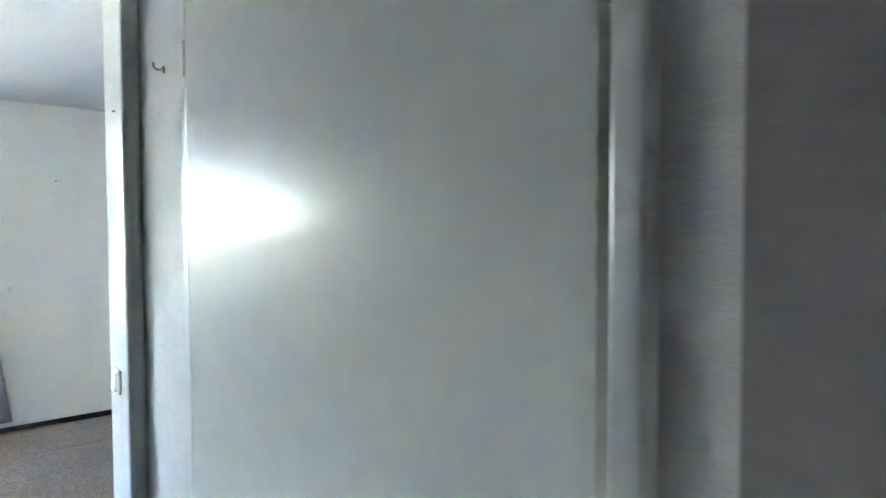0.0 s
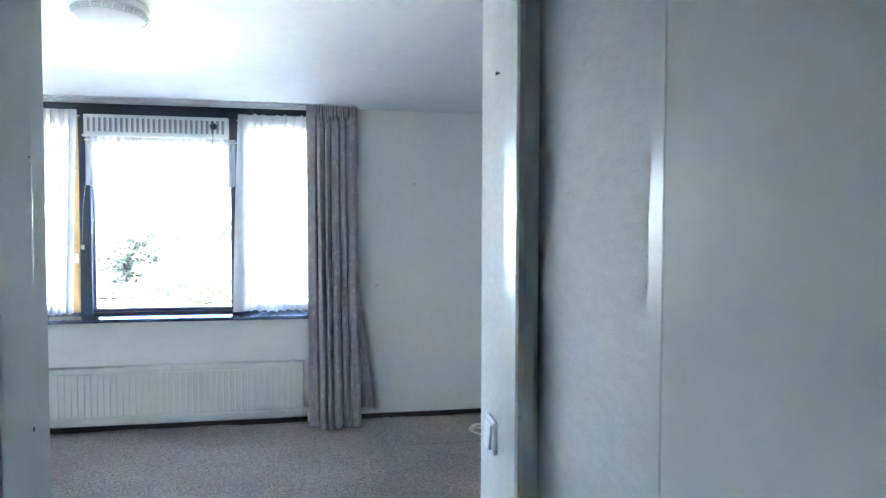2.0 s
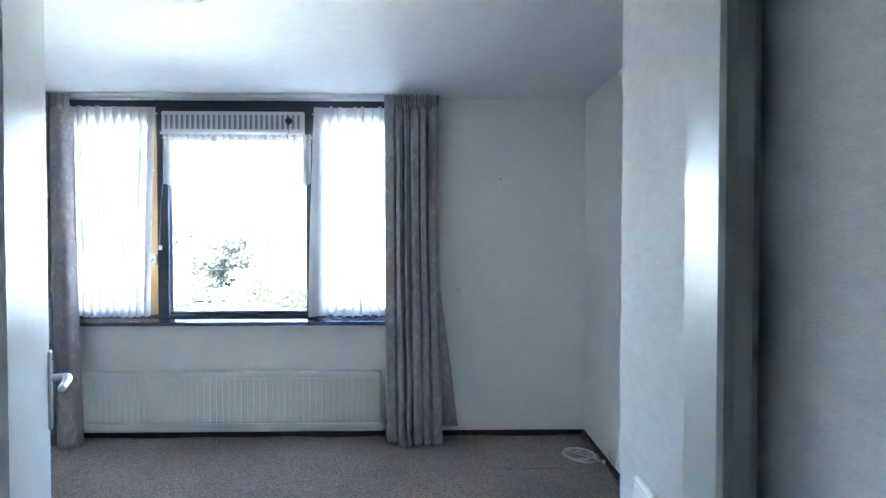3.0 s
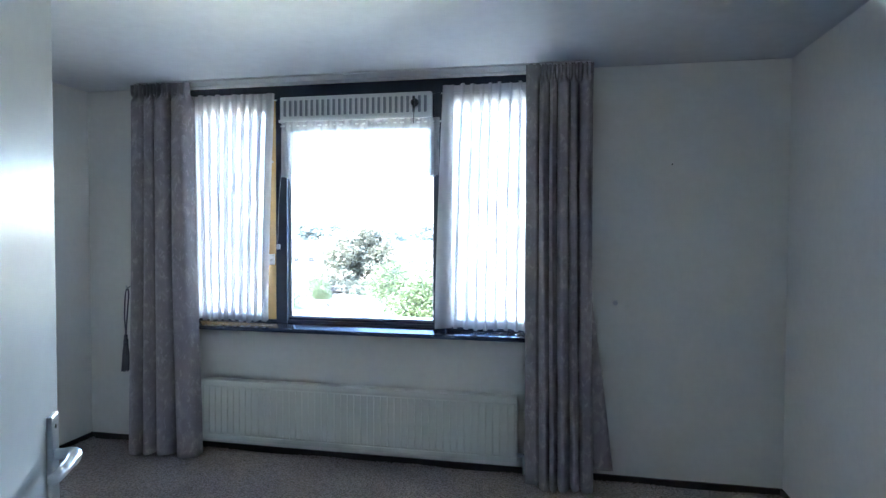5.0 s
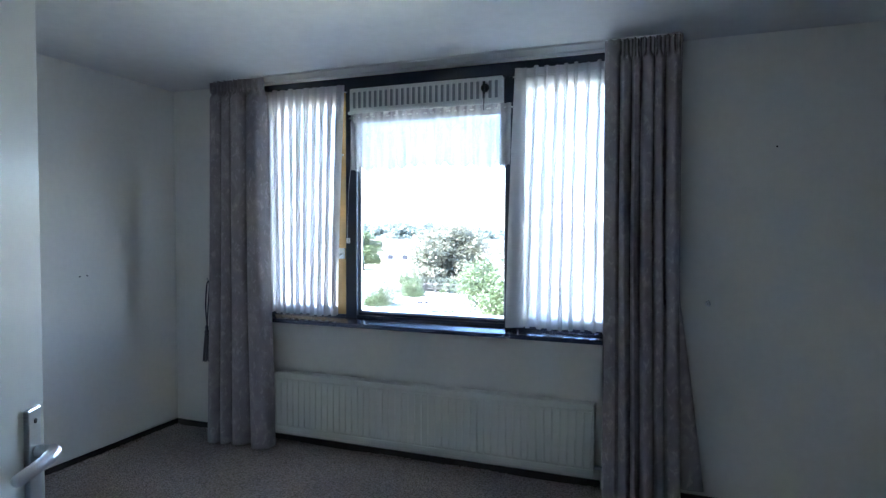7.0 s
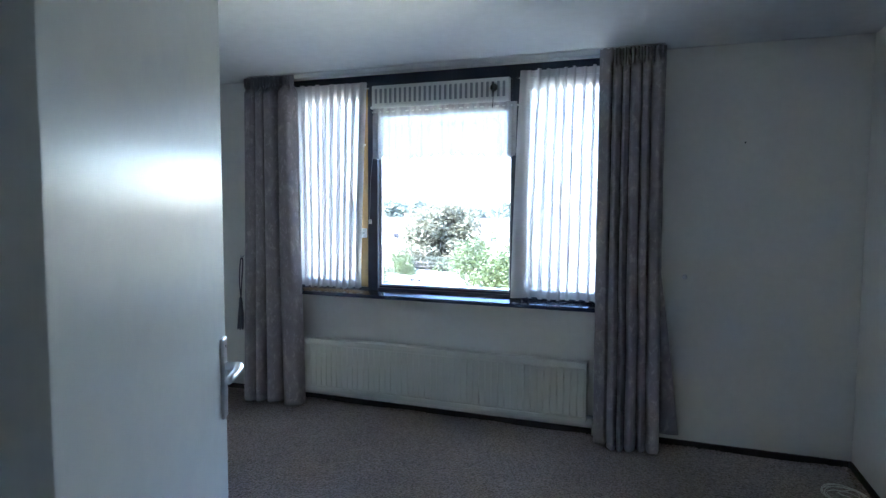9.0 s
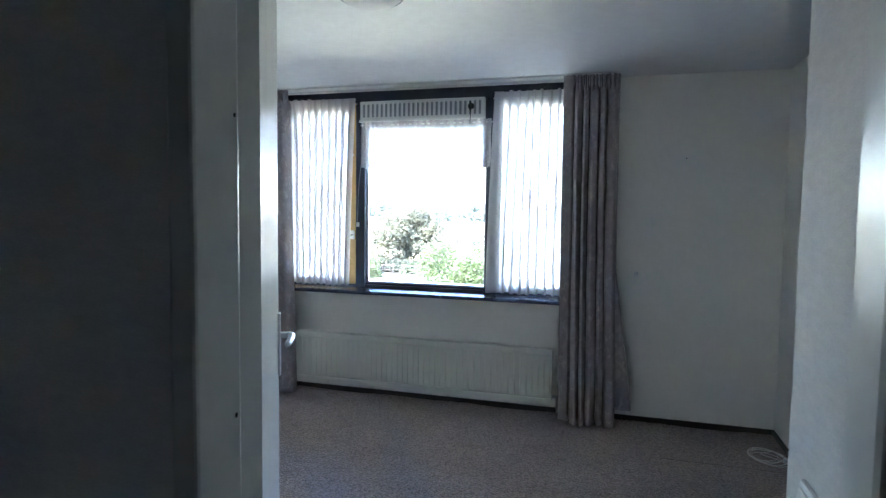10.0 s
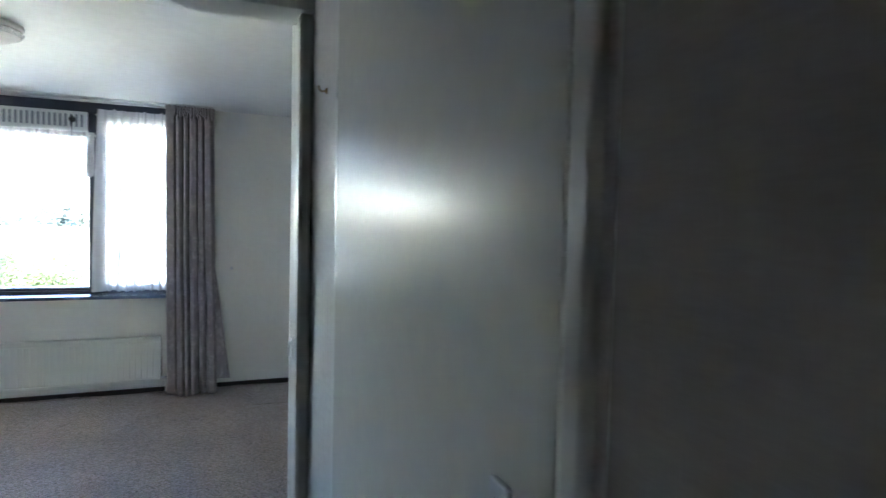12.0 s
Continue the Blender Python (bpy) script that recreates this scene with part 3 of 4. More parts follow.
def net(name, tops, bots, label, seed, pleats, cover, fold, edge=0.0):
    """A pleated voile half curtain on a thin rod: single cloth between flat pleats folded double, a hem at the foot."""
    t = thing(name, (tops[0] + tops[1]) / 2, W - 0.025, 0, label, "net curtain", "net curtains in the window")
    zt, zb = 2.347, 0.855

    def across(u, v):
        x = bots[0] + (bots[1] - bots[0]) * u + ((tops[0] - bots[0]) * (1 - u) + (tops[1] - bots[1]) * u) * max(v, 0.0) ** 1.4
        return x - t.location.x

    def strip(u0, u1, z0, z1, nu, nv, depth):
        bm = bmesh.new()
        g = []
        for j in range(nv + 1):
            z = z0 + (z1 - z0) * j / nv
            v = (z - zb) / (zt - zb)
            row = []
            for i in range(nu + 1):
                a, b = u0(v), u1(v)
                u = min(max(a + (b - a) * i / nu, 0.0), 1.0)
                row.append(bm.verts.new((across(u, v), depth(u, v, i / nu), z + 0.004 * math.sin(14 * u + seed) * (1 - v))))
            g.append(row)
        for j in range(nv):
            for i in range(nu):
                bm.faces.new((g[j][i], g[j][i + 1], g[j + 1][i + 1], g[j + 1][i]))
        return bm

    def wave(u, v, f):
        return 0.007 * math.sin(2 * math.pi * pleats * u) * (1 - 0.5 * v)

    def full(lo):
        return lambda v: lo

    part("cloth", strip(full(0.0), full(1.0), zb, zt, pleats * 12, 40, wave), VOILE, t, smooth=True)
    rnd = random.Random(seed)
    for q in range(pleats):
        mid = edge + (1 - edge) * (q + 0.5 + rnd.uniform(-0.08, 0.08)) / pleats
        wd = cover * rnd.uniform(0.85, 1.12) * (1 - edge) / pleats
        ph, lift = rnd.uniform(0, 6), rnd.uniform(-0.004, 0.007)

        def lower(v, mid=mid, wd=wd, ph=ph):
            return mid - wd * (0.5 + 0.05 * math.sin(4 * v + ph)) + 0.004 * math.sin(2.3 * v + ph)

        def upper(v, mid=mid, wd=wd, ph=ph):
            return mid + wd * (0.5 + 0.07 * math.sin(3 * v + 2 * ph)) + 0.004 * math.sin(2.3 * v + ph)

        part("pleat", strip(lower, upper, zb - 0.006, zt + lift, 6, 30, lambda u, v, f: -0.014 - 0.009 * math.sin(math.pi * f)), fold, t, smooth=True)
    if edge:
        # the drawn-out side edge, several layers of cloth lying together
        part("side_edge", strip(full(0.0), lambda v: edge * (0.75 + 0.35 * (1 - v)), zb - 0.004, zt, 8, 30, lambda u, v, f: -0.016 - 0.006 * math.sin(7 * f)), VOILE_FOLD, t, smooth=True)
    part("hem", strip(full(0.0), full(1.0), zb, zb + 0.05, pleats * 12, 3, lambda u, v, f: wave(u, v, f) + 0.003), VOILE_HEM, t, smooth=True)
    bm = bmesh.new()
    tube(bm, [(tops[0] - t.location.x - 0.015, 0.0, zt - 0.045), (tops[1] - t.location.x + 0.015, 0.0, zt - 0.045)], 0.004)
    part("rod", bm, PLASTIC, t, "thin white curtain rod")
    return t


net("net_curtain", (-2.58, -1.962), (-2.55, -2.014), "white pleated voile net curtain reaching the dark sill", 1, 10, 0.66, VOILE_FOLD)
net("net_curtain", (-0.838, -0.225), (-0.884, -0.225), "white pleated voile net curtain, drawn out at its hem", 5, 9, 0.42, VOILE_THIN, 0.15)


# the lace valance over the middle pane
def valance():
    t = thing("lace_valance", -1.375, W - 0.06, 0, "short white lace valance with a scalloped hem", "valance")
    x0, x1, zt = -1.893, -0.857, 2.146
    nu, nv, sc = 220, 22, 13

    def y_at(u):
        return 0.008 * math.sin(2 * math.pi * u * 21) + 0.005 * math.sin(2 * math.pi * u * 8 + 1)

    bm = bmesh.new()
    g = []
    for j in range(nv + 1):
        v = j / nv
        row = []
        for i in range(nu + 1):
            u = i / nu
            drop = 0.31 + 0.035 * abs(math.sin(math.pi * u * sc)) ** 0.7 + 0.012 * math.sin(9 * u)
            row.append(bm.verts.new((x0 + (x1 - x0) * u - t.location.x, y_at(u), zt - 0.05 - (drop - 0.04) * v)))
        g.append(row)
    for j in range(nv):
        for i in range(nu):
            bm.faces.new((g[j][i], g[j][i + 1], g[j + 1][i + 1], g[j + 1][i]))
    part("lace", bm, LACE, t, "patterned white lace", smooth=True)
    bm = bmesh.new()
    g = []
    for j in range(4):
        row = [bm.verts.new((x0 - 0.004 + (x1 - x0 + 0.008) * i / nu - t.location.x, y_at(i / nu) - 0.003, zt + 0.004 - 0.062 * j / 3)) for i in range(nu + 1)]
        g.append(row)
    for j in range(3):
        for i in range(nu):
            bm.faces.new((g[j][i], g[j][i + 1], g[j + 1][i + 1], g[j + 1][i]))
    part("heading", bm, VOILE_TAPE, t, smooth=True)
    # looped motifs worked in thicker thread: nested loops in each scallop, a small spray above it
    for k in range(sc):
        u = (k + 0.5) / sc
        cx, cy = x0 + (x1 - x0) * u - t.location.x, y_at(u) - 0.006
        lean = 0.25 if k % 2 else -0.2

        def loops(radii, low0, stretch, slant):
            bm = bmesh.new()
            for r in radii:
                low, hgt = low0 + (radii[-1] - r) * 0.6, 0.025 + stretch * r
                tube(bm, [(cx + r * math.sin(a) * (0.6 + 0.2 * (1 + math.cos(a))) + slant * r * (1 - math.cos(a)), cy, low + hgt * 0.5 * (1 - math.cos(a)))
                          for a in [2 * math.pi * q / 20 for q in range(21)]], 0.0016, 5)
            return bm

        part("loop_motif", loops((0.012, 0.024, 0.037), zt - 0.348, 2.3, lean), THREAD, t, smooth=True)
        bm = loops((0.012, 0.028), zt - 0.222, 2.6, -0.4 * lean)
        for a in (-0.8, 0.0, 0.8):
            tube(bm, [(cx + q * 0.012 * math.sin(a), cy, zt - 0.135 + q * 0.014 * math.cos(a)) for q in range(5)], [0.001, 0.002, 0.003, 0.0022, 0.001], 5)
        part("spray_motif", bm, THREAD, t, smooth=True)
    for sx in (x0, x1):
        bm = bmesh.new()
        g = []
        for j in range(9):
            g.append([bm.verts.new((sx - t.location.x + (0.05 if sx == x0 else -0.05) * (i / 6), -0.012 - 0.012 * math.sin(i * 1.4), zt - 0.05 - 0.30 * j / 8)) for i in range(7)])
        for j in range(8):
            for i in range(6):
                bm.faces.new((g[j][i], g[j][i + 1], g[j + 1][i + 1], g[j + 1][i]))
        part("gathered_end", bm, LACE, t, smooth=True)
    bm = bmesh.new()
    tube(bm, [(x0 - 0.012 - t.location.x, 0.004, zt - 0.02), (x1 + 0.012 - t.location.x, 0.004, zt - 0.02)], 0.005)
    part("rod", bm, PLASTIC, t)
    return t


valance()


# ventilation grille over the middle pane
def vent():
    x0, x1, z0, z1 = -1.917, -0.913, 2.163, 2.316
    t = thing("ventilation_grille", (x0 + x1) / 2, W - 0.01, z0, "white slotted ventilation grille with a black knob over the window", "vent")
    hw = (x1 - x0) / 2
    bm = bmesh.new()
    box(bm, -hw, hw, -0.03, 0.022, 0.0, z1 - z0, 0.004)
    part("housing", bm, PLASTIC, t)
    bm = bmesh.new()
    box(bm, -hw - 0.004, hw + 0.004, -0.045, 0.0, -0.012, 0.006, 0.003)
    part("bottom_lip", bm, PLASTIC, t)
    n = 26
    me = mesh_of("slot", box(bmesh.new(), -0.009, 0.009, -0.0335, -0.029, 0.028, 0.128, 0.0015), SLOT)
    for k in range(n):
        s = new("slot", me)
        s.parent, s.location = t, (-hw + 0.035 + (2 * hw - 0.07) * k / (n - 1), 0, 0)
    me = mesh_of("fin", box(bmesh.new(), -0.006, 0.006, -0.037, -0.029, 0.024, 0.132, 0.0015), PLASTIC)
    for k in range(n - 1):
        s = new("fin", me)
        s.parent, s.location = t, (-hw + 0.035 + (2 * hw - 0.07) * (k + 0.5) / (n - 1), 0, 0)
    bm = bmesh.new()
    lathe(bm, [(0.002, 0), (0.022, 0.0), (0.025, 0.006), (0.021, 0.02), (0.004, 0.024)], 20, pose(hw - 0.1, -0.036, 0.085, 90))
    k = part("knob", bm, BLACK, t, "black turning knob", smooth=True)
    part("grip", box(bmesh.new(), hw - 0.104, hw - 0.094, -0.072, -0.058, 0.045, 0.118, 0.003), BLACK, k)
    bm = bmesh.new()
    tube(bm, smooth_line([(hw - 0.1, -0.065, 0.05), (hw - 0.098, -0.07, -0.01), (hw - 0.102, -0.066, -0.03), (hw - 0.1, -0.066, -0.05)], 5), 0.0025, 6)
    part("pull_cord", bm, BLACK, t)
    return t


vent()


# the panel radiator under the window
def radiator():
    x0, x1, z0, z1 = -2.445, -0.368, 0.072, 0.464
    t = thing("radiator", (x0 + x1) / 2, W - 0.075, 0.0, "long white ribbed panel radiator under the window", "radiator")
    hw = (x1 - x0) / 2
    part("front_panel", box(bmesh.new(), -hw, hw, -0.030, -0.018, z0, z1, 0.004), ENAMEL, t)
    part("back_panel", box(bmesh.new(), -hw, hw, 0.022, 0.034, z0, z1, 0.004), ENAMEL, t)
    part("top_cover", box(bmesh.new(), -hw - 0.004, hw + 0.004, -0.036, 0.036, z1 - 0.032, z1, 0.004), ENAMEL, t)
    part("bottom_strip", box(bmesh.new(), -hw, hw, -0.0345, -0.03, z0, z0 + 0.028, 0.0015), ENAMEL, t)
    for s in (-1, 1):
        part("end_cover", box(bmesh.new(), s * hw - 0.004, s * hw + 0.004, -0.034, 0.034, z0 + 0.01, z1 - 0.03, 0.002), ENAMEL, t)
    n = 47
    bm = bmesh.new()
    hgt0, hgt1, w = z0 + 0.034, z1 - 0.04, 0.0195
    prof = [(-w, 0.0), (-w * 0.86, -0.0045), (w * 0.86, -0.0045), (w, 0.0)]
    lo = [bm.verts.new((a, b, hgt0 + (0.006 if b else 0))) for a, b in prof]
    hi = [bm.verts.new((a, b, hgt1 - (0.006 if b else 0))) for a, b in prof]
    for i in range(3):
        bm.faces.new((lo[i], lo[i + 1], hi[i + 1], hi[i]))
    bm.faces.new(lo)
    bm.faces.new(hi)
    me = mesh_of("rib", bm, ENAMEL)
    for k in range(n):
        r = new("rib", me)
        r.parent, r.location = t, (-hw + 0.03 + (2 * hw - 0.06) * k / (n - 1), -0.0298, 0)
    for fx in (-hw + 0.10, -0.02, hw - 0.22):
        part("clip", box(bmesh.new(), fx - 0.022, fx + 0.022, -0.037, 0.0, z1, z1 + 0.004, 0.0012), ENAMEL, t)
    for fx in (-hw + 0.25, hw - 0.25):
        part("bracket", box(bmesh.new(), fx - 0.015, fx + 0.015, 0.034, 0.075, z0 + 0.05, z1 - 0.06, 0.002), ENAMEL, t)
    bm = bmesh.new()
    lathe(bm, [(0.003, 0), (0.012, 0.0), (0.012, 0.03), (0.009, 0.034), (0.009, 0.045), (0.002, 0.047)], 14, pose(hw, 0.0, z0 + 0.035, 0, 90, 0))
    part("valve", bm, STEEL, t, "small metal valve", smooth=True)
    bm = bmesh.new()
    tube(bm, smooth_line([(hw + 0.035, 0.0, z0 + 0.035), (hw + 0.04, 0.01, z0 - 0.01), (hw + 0.04, 0.05, F)], 6), 0.008)
    part("pipe", bm, ENAMEL, t, smooth=True)
    return t


radiator()


# tassel tie-back on its hook
def tassel():
    t = thing("tieback", -3.085, W - 0.03, 0.46, "dark grey tasselled curtain tie-back hanging from a wall hook", "tieback")
    bm = bmesh.new()
    for s in (-1, 1):
        tube(bm, smooth_line([(0.012, 0.0, 0.585), (0.012 + s * 0.012, -0.004, 0.55), (s * 0.011, -0.004, 0.40), (-0.004, 0, 0.26)], 8), 0.0045, 8)
    part("cord", bm, CORD, t, smooth=True)
    bm = bmesh.new()
    lathe(bm, [(0.002, 0.205), (0.015, 0.205), (0.017, 0.22), (0.010, 0.235), (0.013, 0.25), (0.004, 0.27)], 14, Matrix.Translation((-0.006, 0, 0)))
    part("knot", bm, CORD, t, smooth=True)
    bm = bmesh.new()
    for k in range(34):
        a, r = 2 * math.pi * k / 34, 0.013 + 0.007 * (k % 3) / 2
        tube(bm, [(-0.006 + 0.011 * math.cos(a), 0.011 * math.sin(a), 0.208), (-0.006 + r * math.cos(a), r * math.sin(a), 0.12), (-0.012 + r * 1.15 * math.cos(a), r * 1.1 * math.sin(a), 0.004 + 0.006 * (k % 4))], 0.0034, 5)
    part("fringe", bm, CORD, t)
    bm = bmesh.new()
    tube(bm, smooth_line([(0.014, 0.03, 0.60), (0.014, 0.0, 0.588), (0.014, -0.012, 0.592), (0.014, -0.014, 0.605)], 4), 0.004)
    part("hook", bm, STEEL, t, smooth=True)


tassel()


def wall_hook(x, y, z, turn, label, material=STEEL, size=1.0):
    t = thing("wall_hook", x, y, z, label, "hook")
    t.rotation_euler = (0, 0, radians(turn))
    bm = bmesh.new()
    lathe(bm, [(0.002, 0), (0.012 * size, 0.0), (0.012 * size, 0.004), (0.003, 0.006)], 12, pose(0, 0, 0, 90))
    part("rose", bm, material, t, smooth=True)
    bm = bmesh.new()
    tube(bm, smooth_line([(0, -0.003, 0), (0, -0.022 * size, -0.002), (0, -0.032 * size, 0.004), (0, -0.034 * size, 0.018 * size)], 5), 0.0035 * size, 7)
    part("prong", bm, material, t, smooth=True)
    return t


wall_hook(0.2, W, 1.034, 0, "small steel tie-back hook on the white wall", size=1.2)
wall_hook(HR, 0.762, 1.847, -90, "small dull brass hook on the streaked wallpaper", BRASS, 0.7)
wall_hook(-0.768, YD, 1.80, 0, "small black hook on the dim hall wall", BLACK, 0.5)


def nail(x, y, z, turn, label="tiny black nail stuck in the painted wall"):
    t = thing("nail", x, y, z, label, "nail", "nails left in the walls")
    t.rotation_euler = (0, 0, radians(turn))
    bm = bmesh.new()
    lathe(bm, [(0.0008, 0.0), (0.0018, 0.0), (0.0018, 0.006), (0.0045, 0.0062), (0.0045, 0.008), (0.001, 0.0085)], 10, pose(0, 0, 0, 90))
    part("head", bm, BLACK, t)


nail(0.504, W, 1.845, 0)
nail(XL, 3.93, 1.124, 90)
nail(XL, 3.88, 1.122, 90)
nail(XS, 1.23, 1.821, -90, "small dark nail beside the bedroom door")


def socket(x, y, z, turn, label, material=PLASTIC):
    t = thing("wall_socket", x, y, z, label, "socket", "wall sockets")
    t.rotation_euler = (0, 0, radians(turn))
    part("plate", box(bmesh.new(), -0.04, 0.04, -0.012, 0, -0.04, 0.04, 0.010), material, t)
    bm = bmesh.new()
    lathe(bm, [(0.018, 0.0), (0.022, 0.0), (0.023, 0.006), (0.019, 0.007)], 20, pose(0, -0.011, 0, 90))
    part("rim", bm, material, t, smooth=True)
    for s in (-1, 1):
        bm = bmesh.new()
        lathe(bm, [(0.001, 0), (0.0026, 0), (0.0026, 0.0025), (0.001, 0.003)], 8, pose(s * 0.0095, -0.0115, 0, 90))
        part("pin_hole", bm, BLACK, t)


socket(XR, 3.955, 0.062, -90, "yellowed wall socket just above the skirting by the cable", CREAM)


# coiled cable on the carpet
def cable():
    rnd = random.Random(4)
    t = thing("cable", 0.98, 4.24, F, "loose coil of thin white cable lying on the carpet", "cable")
    pts = []
    laps = [(rnd.uniform(0.075, 0.122), rnd.uniform(0.9, 1.6), rnd.uniform(-0.016, 0.016), rnd.uniform(-0.06, 0.05)) for _ in range(8)]
    for k in range(0, 5 * 14):
        a, lap, f = 2 * math.pi * k / 14, k // 14, (k % 14) / 14
        r, q, ox, oy = (laps[lap][i] * (1 - f) + laps[lap + 1][i] * f for i in range(4))
        pts.append((r * math.cos(a) + ox, r * q * math.sin(a) + oy, 0.005 + 0.0035 * lap * (0.5 + 0.5 * math.sin(a * 0.5 + lap))))
    pts += [(0.06, 0.03, 0.03), (-0.03, 0.0, 0.02), (0.04, -0.06, 0.02), (0.1, -0.11, 0.01), (0.122, -0.135, 0.012)]
    part("coil", tube(bmesh.new(), smooth_line(pts, 3), 0.0024, 6), CABLE, t, smooth=True)
    part("tie", box(bmesh.new(), 0.082, 0.1, -0.075, -0.05, 0.003, 0.03, 0.004), PLASTIC, t)
    bm = bmesh.new()
    lathe(bm, [(0.004, 0), (0.009, 0.004), (0.014, 0.02), (0.016, 0.03), (0.015, 0.036), (0.003, 0.037)], 14, pose(0.122, -0.135, 0.017, 90, 0, 10))
    part("plug", bm, PLASTIC, t, "white plug", smooth=True)


cable()


# ceiling lamp
def lamp():
    t = thing("ceiling_lamp", -1.0, 2.665, H, "round frosted glass ceiling lamp with a meander band", "lamp")
    bm = bmesh.new()
    lathe(bm, [(0.02, 0.0), (0.147, 0.0), (0.150, -0.006), (0.148, -0.022), (0.140, -0.026), (0.02, -0.026)], 48)
    part("base", bm, LAMP_WHITE, t, smooth=True)
    bm = bmesh.new()
    lathe(bm, [(0.139, -0.024), (0.141, -0.034), (0.131, -0.053), (0.115, -0.066), (0.086, -0.080), (0.05, -0.089), (0.02, -0.092), (0.004, -0.093)], 48)
    part("glass_bowl", bm, FROSTED, t, smooth=True)
    # meander motif round the rim
    n = 22
    for k in range(n):
        bm = bmesh.new()
        for x0, x1, z0, z1 in ((-0.016, -0.012, 0, 0.02), (-0.016, 0.012, 0.017, 0.02), (0.008, 0.012, 0.005, 0.02), (-0.005, 0.012, 0.005, 0.008), (-0.005, -0.001, 0.005, 0.013), (-0.016, 0.018, -0.001, 0.002)):
            box(bm, x0 * 1.0, x1 * 1.0, -0.0015, 0.0015, z0, z1)
        m = pose(0, 0, 0, 0, 0, 360 * k / n) @ Matrix.Translation((0, -0.1355, -0.0545)) @ pose(0, 0, 0, 32)
        bmesh.ops.transform(bm, matrix=m, verts=bm.verts)
        part("motif", bm, MOTIF, t)
    for k in range(3):
        a = radians(-35 + 120 * k)
        bm = bmesh.new()
        lathe(bm, [(0.002, 0), (0.006, 0), (0.008, 0.006), (0.006, 0.014), (0.002, 0.015)], 12, Matrix.Translation((0.143 * math.cos(a), 0.143 * math.sin(a), -0.043)))
        part("knob", bm, STEEL, t, "metal holding knob", smooth=True)


lamp()


# light switch beside the door
sw = thing("light_switch", XS, 1.262, 1.018, "white rocker light switch on the streaked wallpaper", "switch")
sw.rotation_euler = (0, 0, radians(-90))
part("plate", box(bmesh.new(), -0.036, 0.036, -0.011, 0, -0.038, 0.038, 0.005), PLASTIC, sw)
bm = bmesh.new()
box(bm, -0.026, 0.026, -0.008, 0.0, -0.028, 0.028, 0.003, Matrix.Translation((0, -0.010, 0)) @ pose(0, 0, 0, -6))
part("rocker", bm, PLASTIC, sw)


# doors and their frames
def door_leaf(name, width, height, label, handle_z, plate_z, pivot, flip=1):
    """A flush leaf along +x from its hinge edge, faces in y; the lever stands on the -y face when flip is 1."""
    t = thing(name, 0, 0, 0, label, "door", kind="structure")
    part("leaf", box(bmesh.new(), 0, width, -0.02, 0.02, F + 0.012, height, 0.0008), DOOR_PAINT, t)
    for s in (1, -1):
        h = part("lever_handle", box(bmesh.new(), pivot - 0.02, pivot + 0.02, -s * 0.02 - (0.009 if s > 0 else 0), -s * 0.02 + (0 if s > 0 else 0.009), plate_z[0], plate_z[1], 0.003), STEEL, t, "satin aluminium lever on a long plate")
        bm = bmesh.new()
        y = -s
        tube(bm, smooth_line([(pivot, y * 0.028, handle_z), (pivot, y * 0.05, handle_z), (pivot - 0.014, y * 0.062, handle_z), (pivot - 0.06, y * 0.061, handle_z - 0.003), (pivot - 0.105, y * 0.052, handle_z - 0.008)], 6),
             [0.0105] * 8 + [0.0115] * 8 + [0.010] * 8 + [0.008], 12)
        part("lever", bm, STEEL, h, smooth=True)
        bm = bmesh.new()
        lathe(bm, [(0.001, 0), (0.004, 0), (0.004, 0.0012), (0.001, 0.0014)], 10, pose(pivot, y * 0.029, plate_z[1] - 0.022, 90 * s))
        part("plate_screw", bm, BLACK, h)
    for hz in (0.25, 1.83):
        bm = bmesh.new()
        lathe(bm, [(0.003, -0.038), (0.008, -0.036), (0.008, 0.036), (0.003, 0.038)], 12, Matrix.Translation((-0.006, -flip * 0.016, hz)))
        part("hinge", bm, FRAME_PAINT, t, smooth=True)
    return t


# bedroom door, standing open into the room
d = Vector((-1.032 + 0.585, 1.983 - 1.190))
open_leaf = door_leaf("door_1", 0.910, 2.115, "glossy off-white flush bedroom door standing open", 1.055, (0.925, 1.128), 0.910 - 0.045)
ang = math.degrees(math.atan2(d.y, d.x))
n_ = Vector((d.y, -d.x)).normalized()
open_leaf.matrix_basis = pose(-0.585 - n_.x * 0.02, 1.190 - n_.y * 0.02, 0, 0, 0, ang)

# closed door in the hall
hall_leaf = door_leaf("door_2", 1.027, 2.13, "glossy off-white flush hall door, closed", 1.135, (0.99, 1.212), 0.93)
hall_leaf.matrix_basis = pose(HR + 0.014, 0.5738, 0, 0, 0, -90)


def door_frame(name, boxes, label, marks=()):
    t = thing(name, 0, 0, 0, label, "door frame", kind="structure")
    for nm, b, bv in boxes:
        part(nm, box(bmesh.new(), *b, bv), FRAME_PAINT, t)
    for b in marks:
        part("keep_hole", box(bmesh.new(), *b, 0.001), BLACK, t, "dark screw hole")
    return t


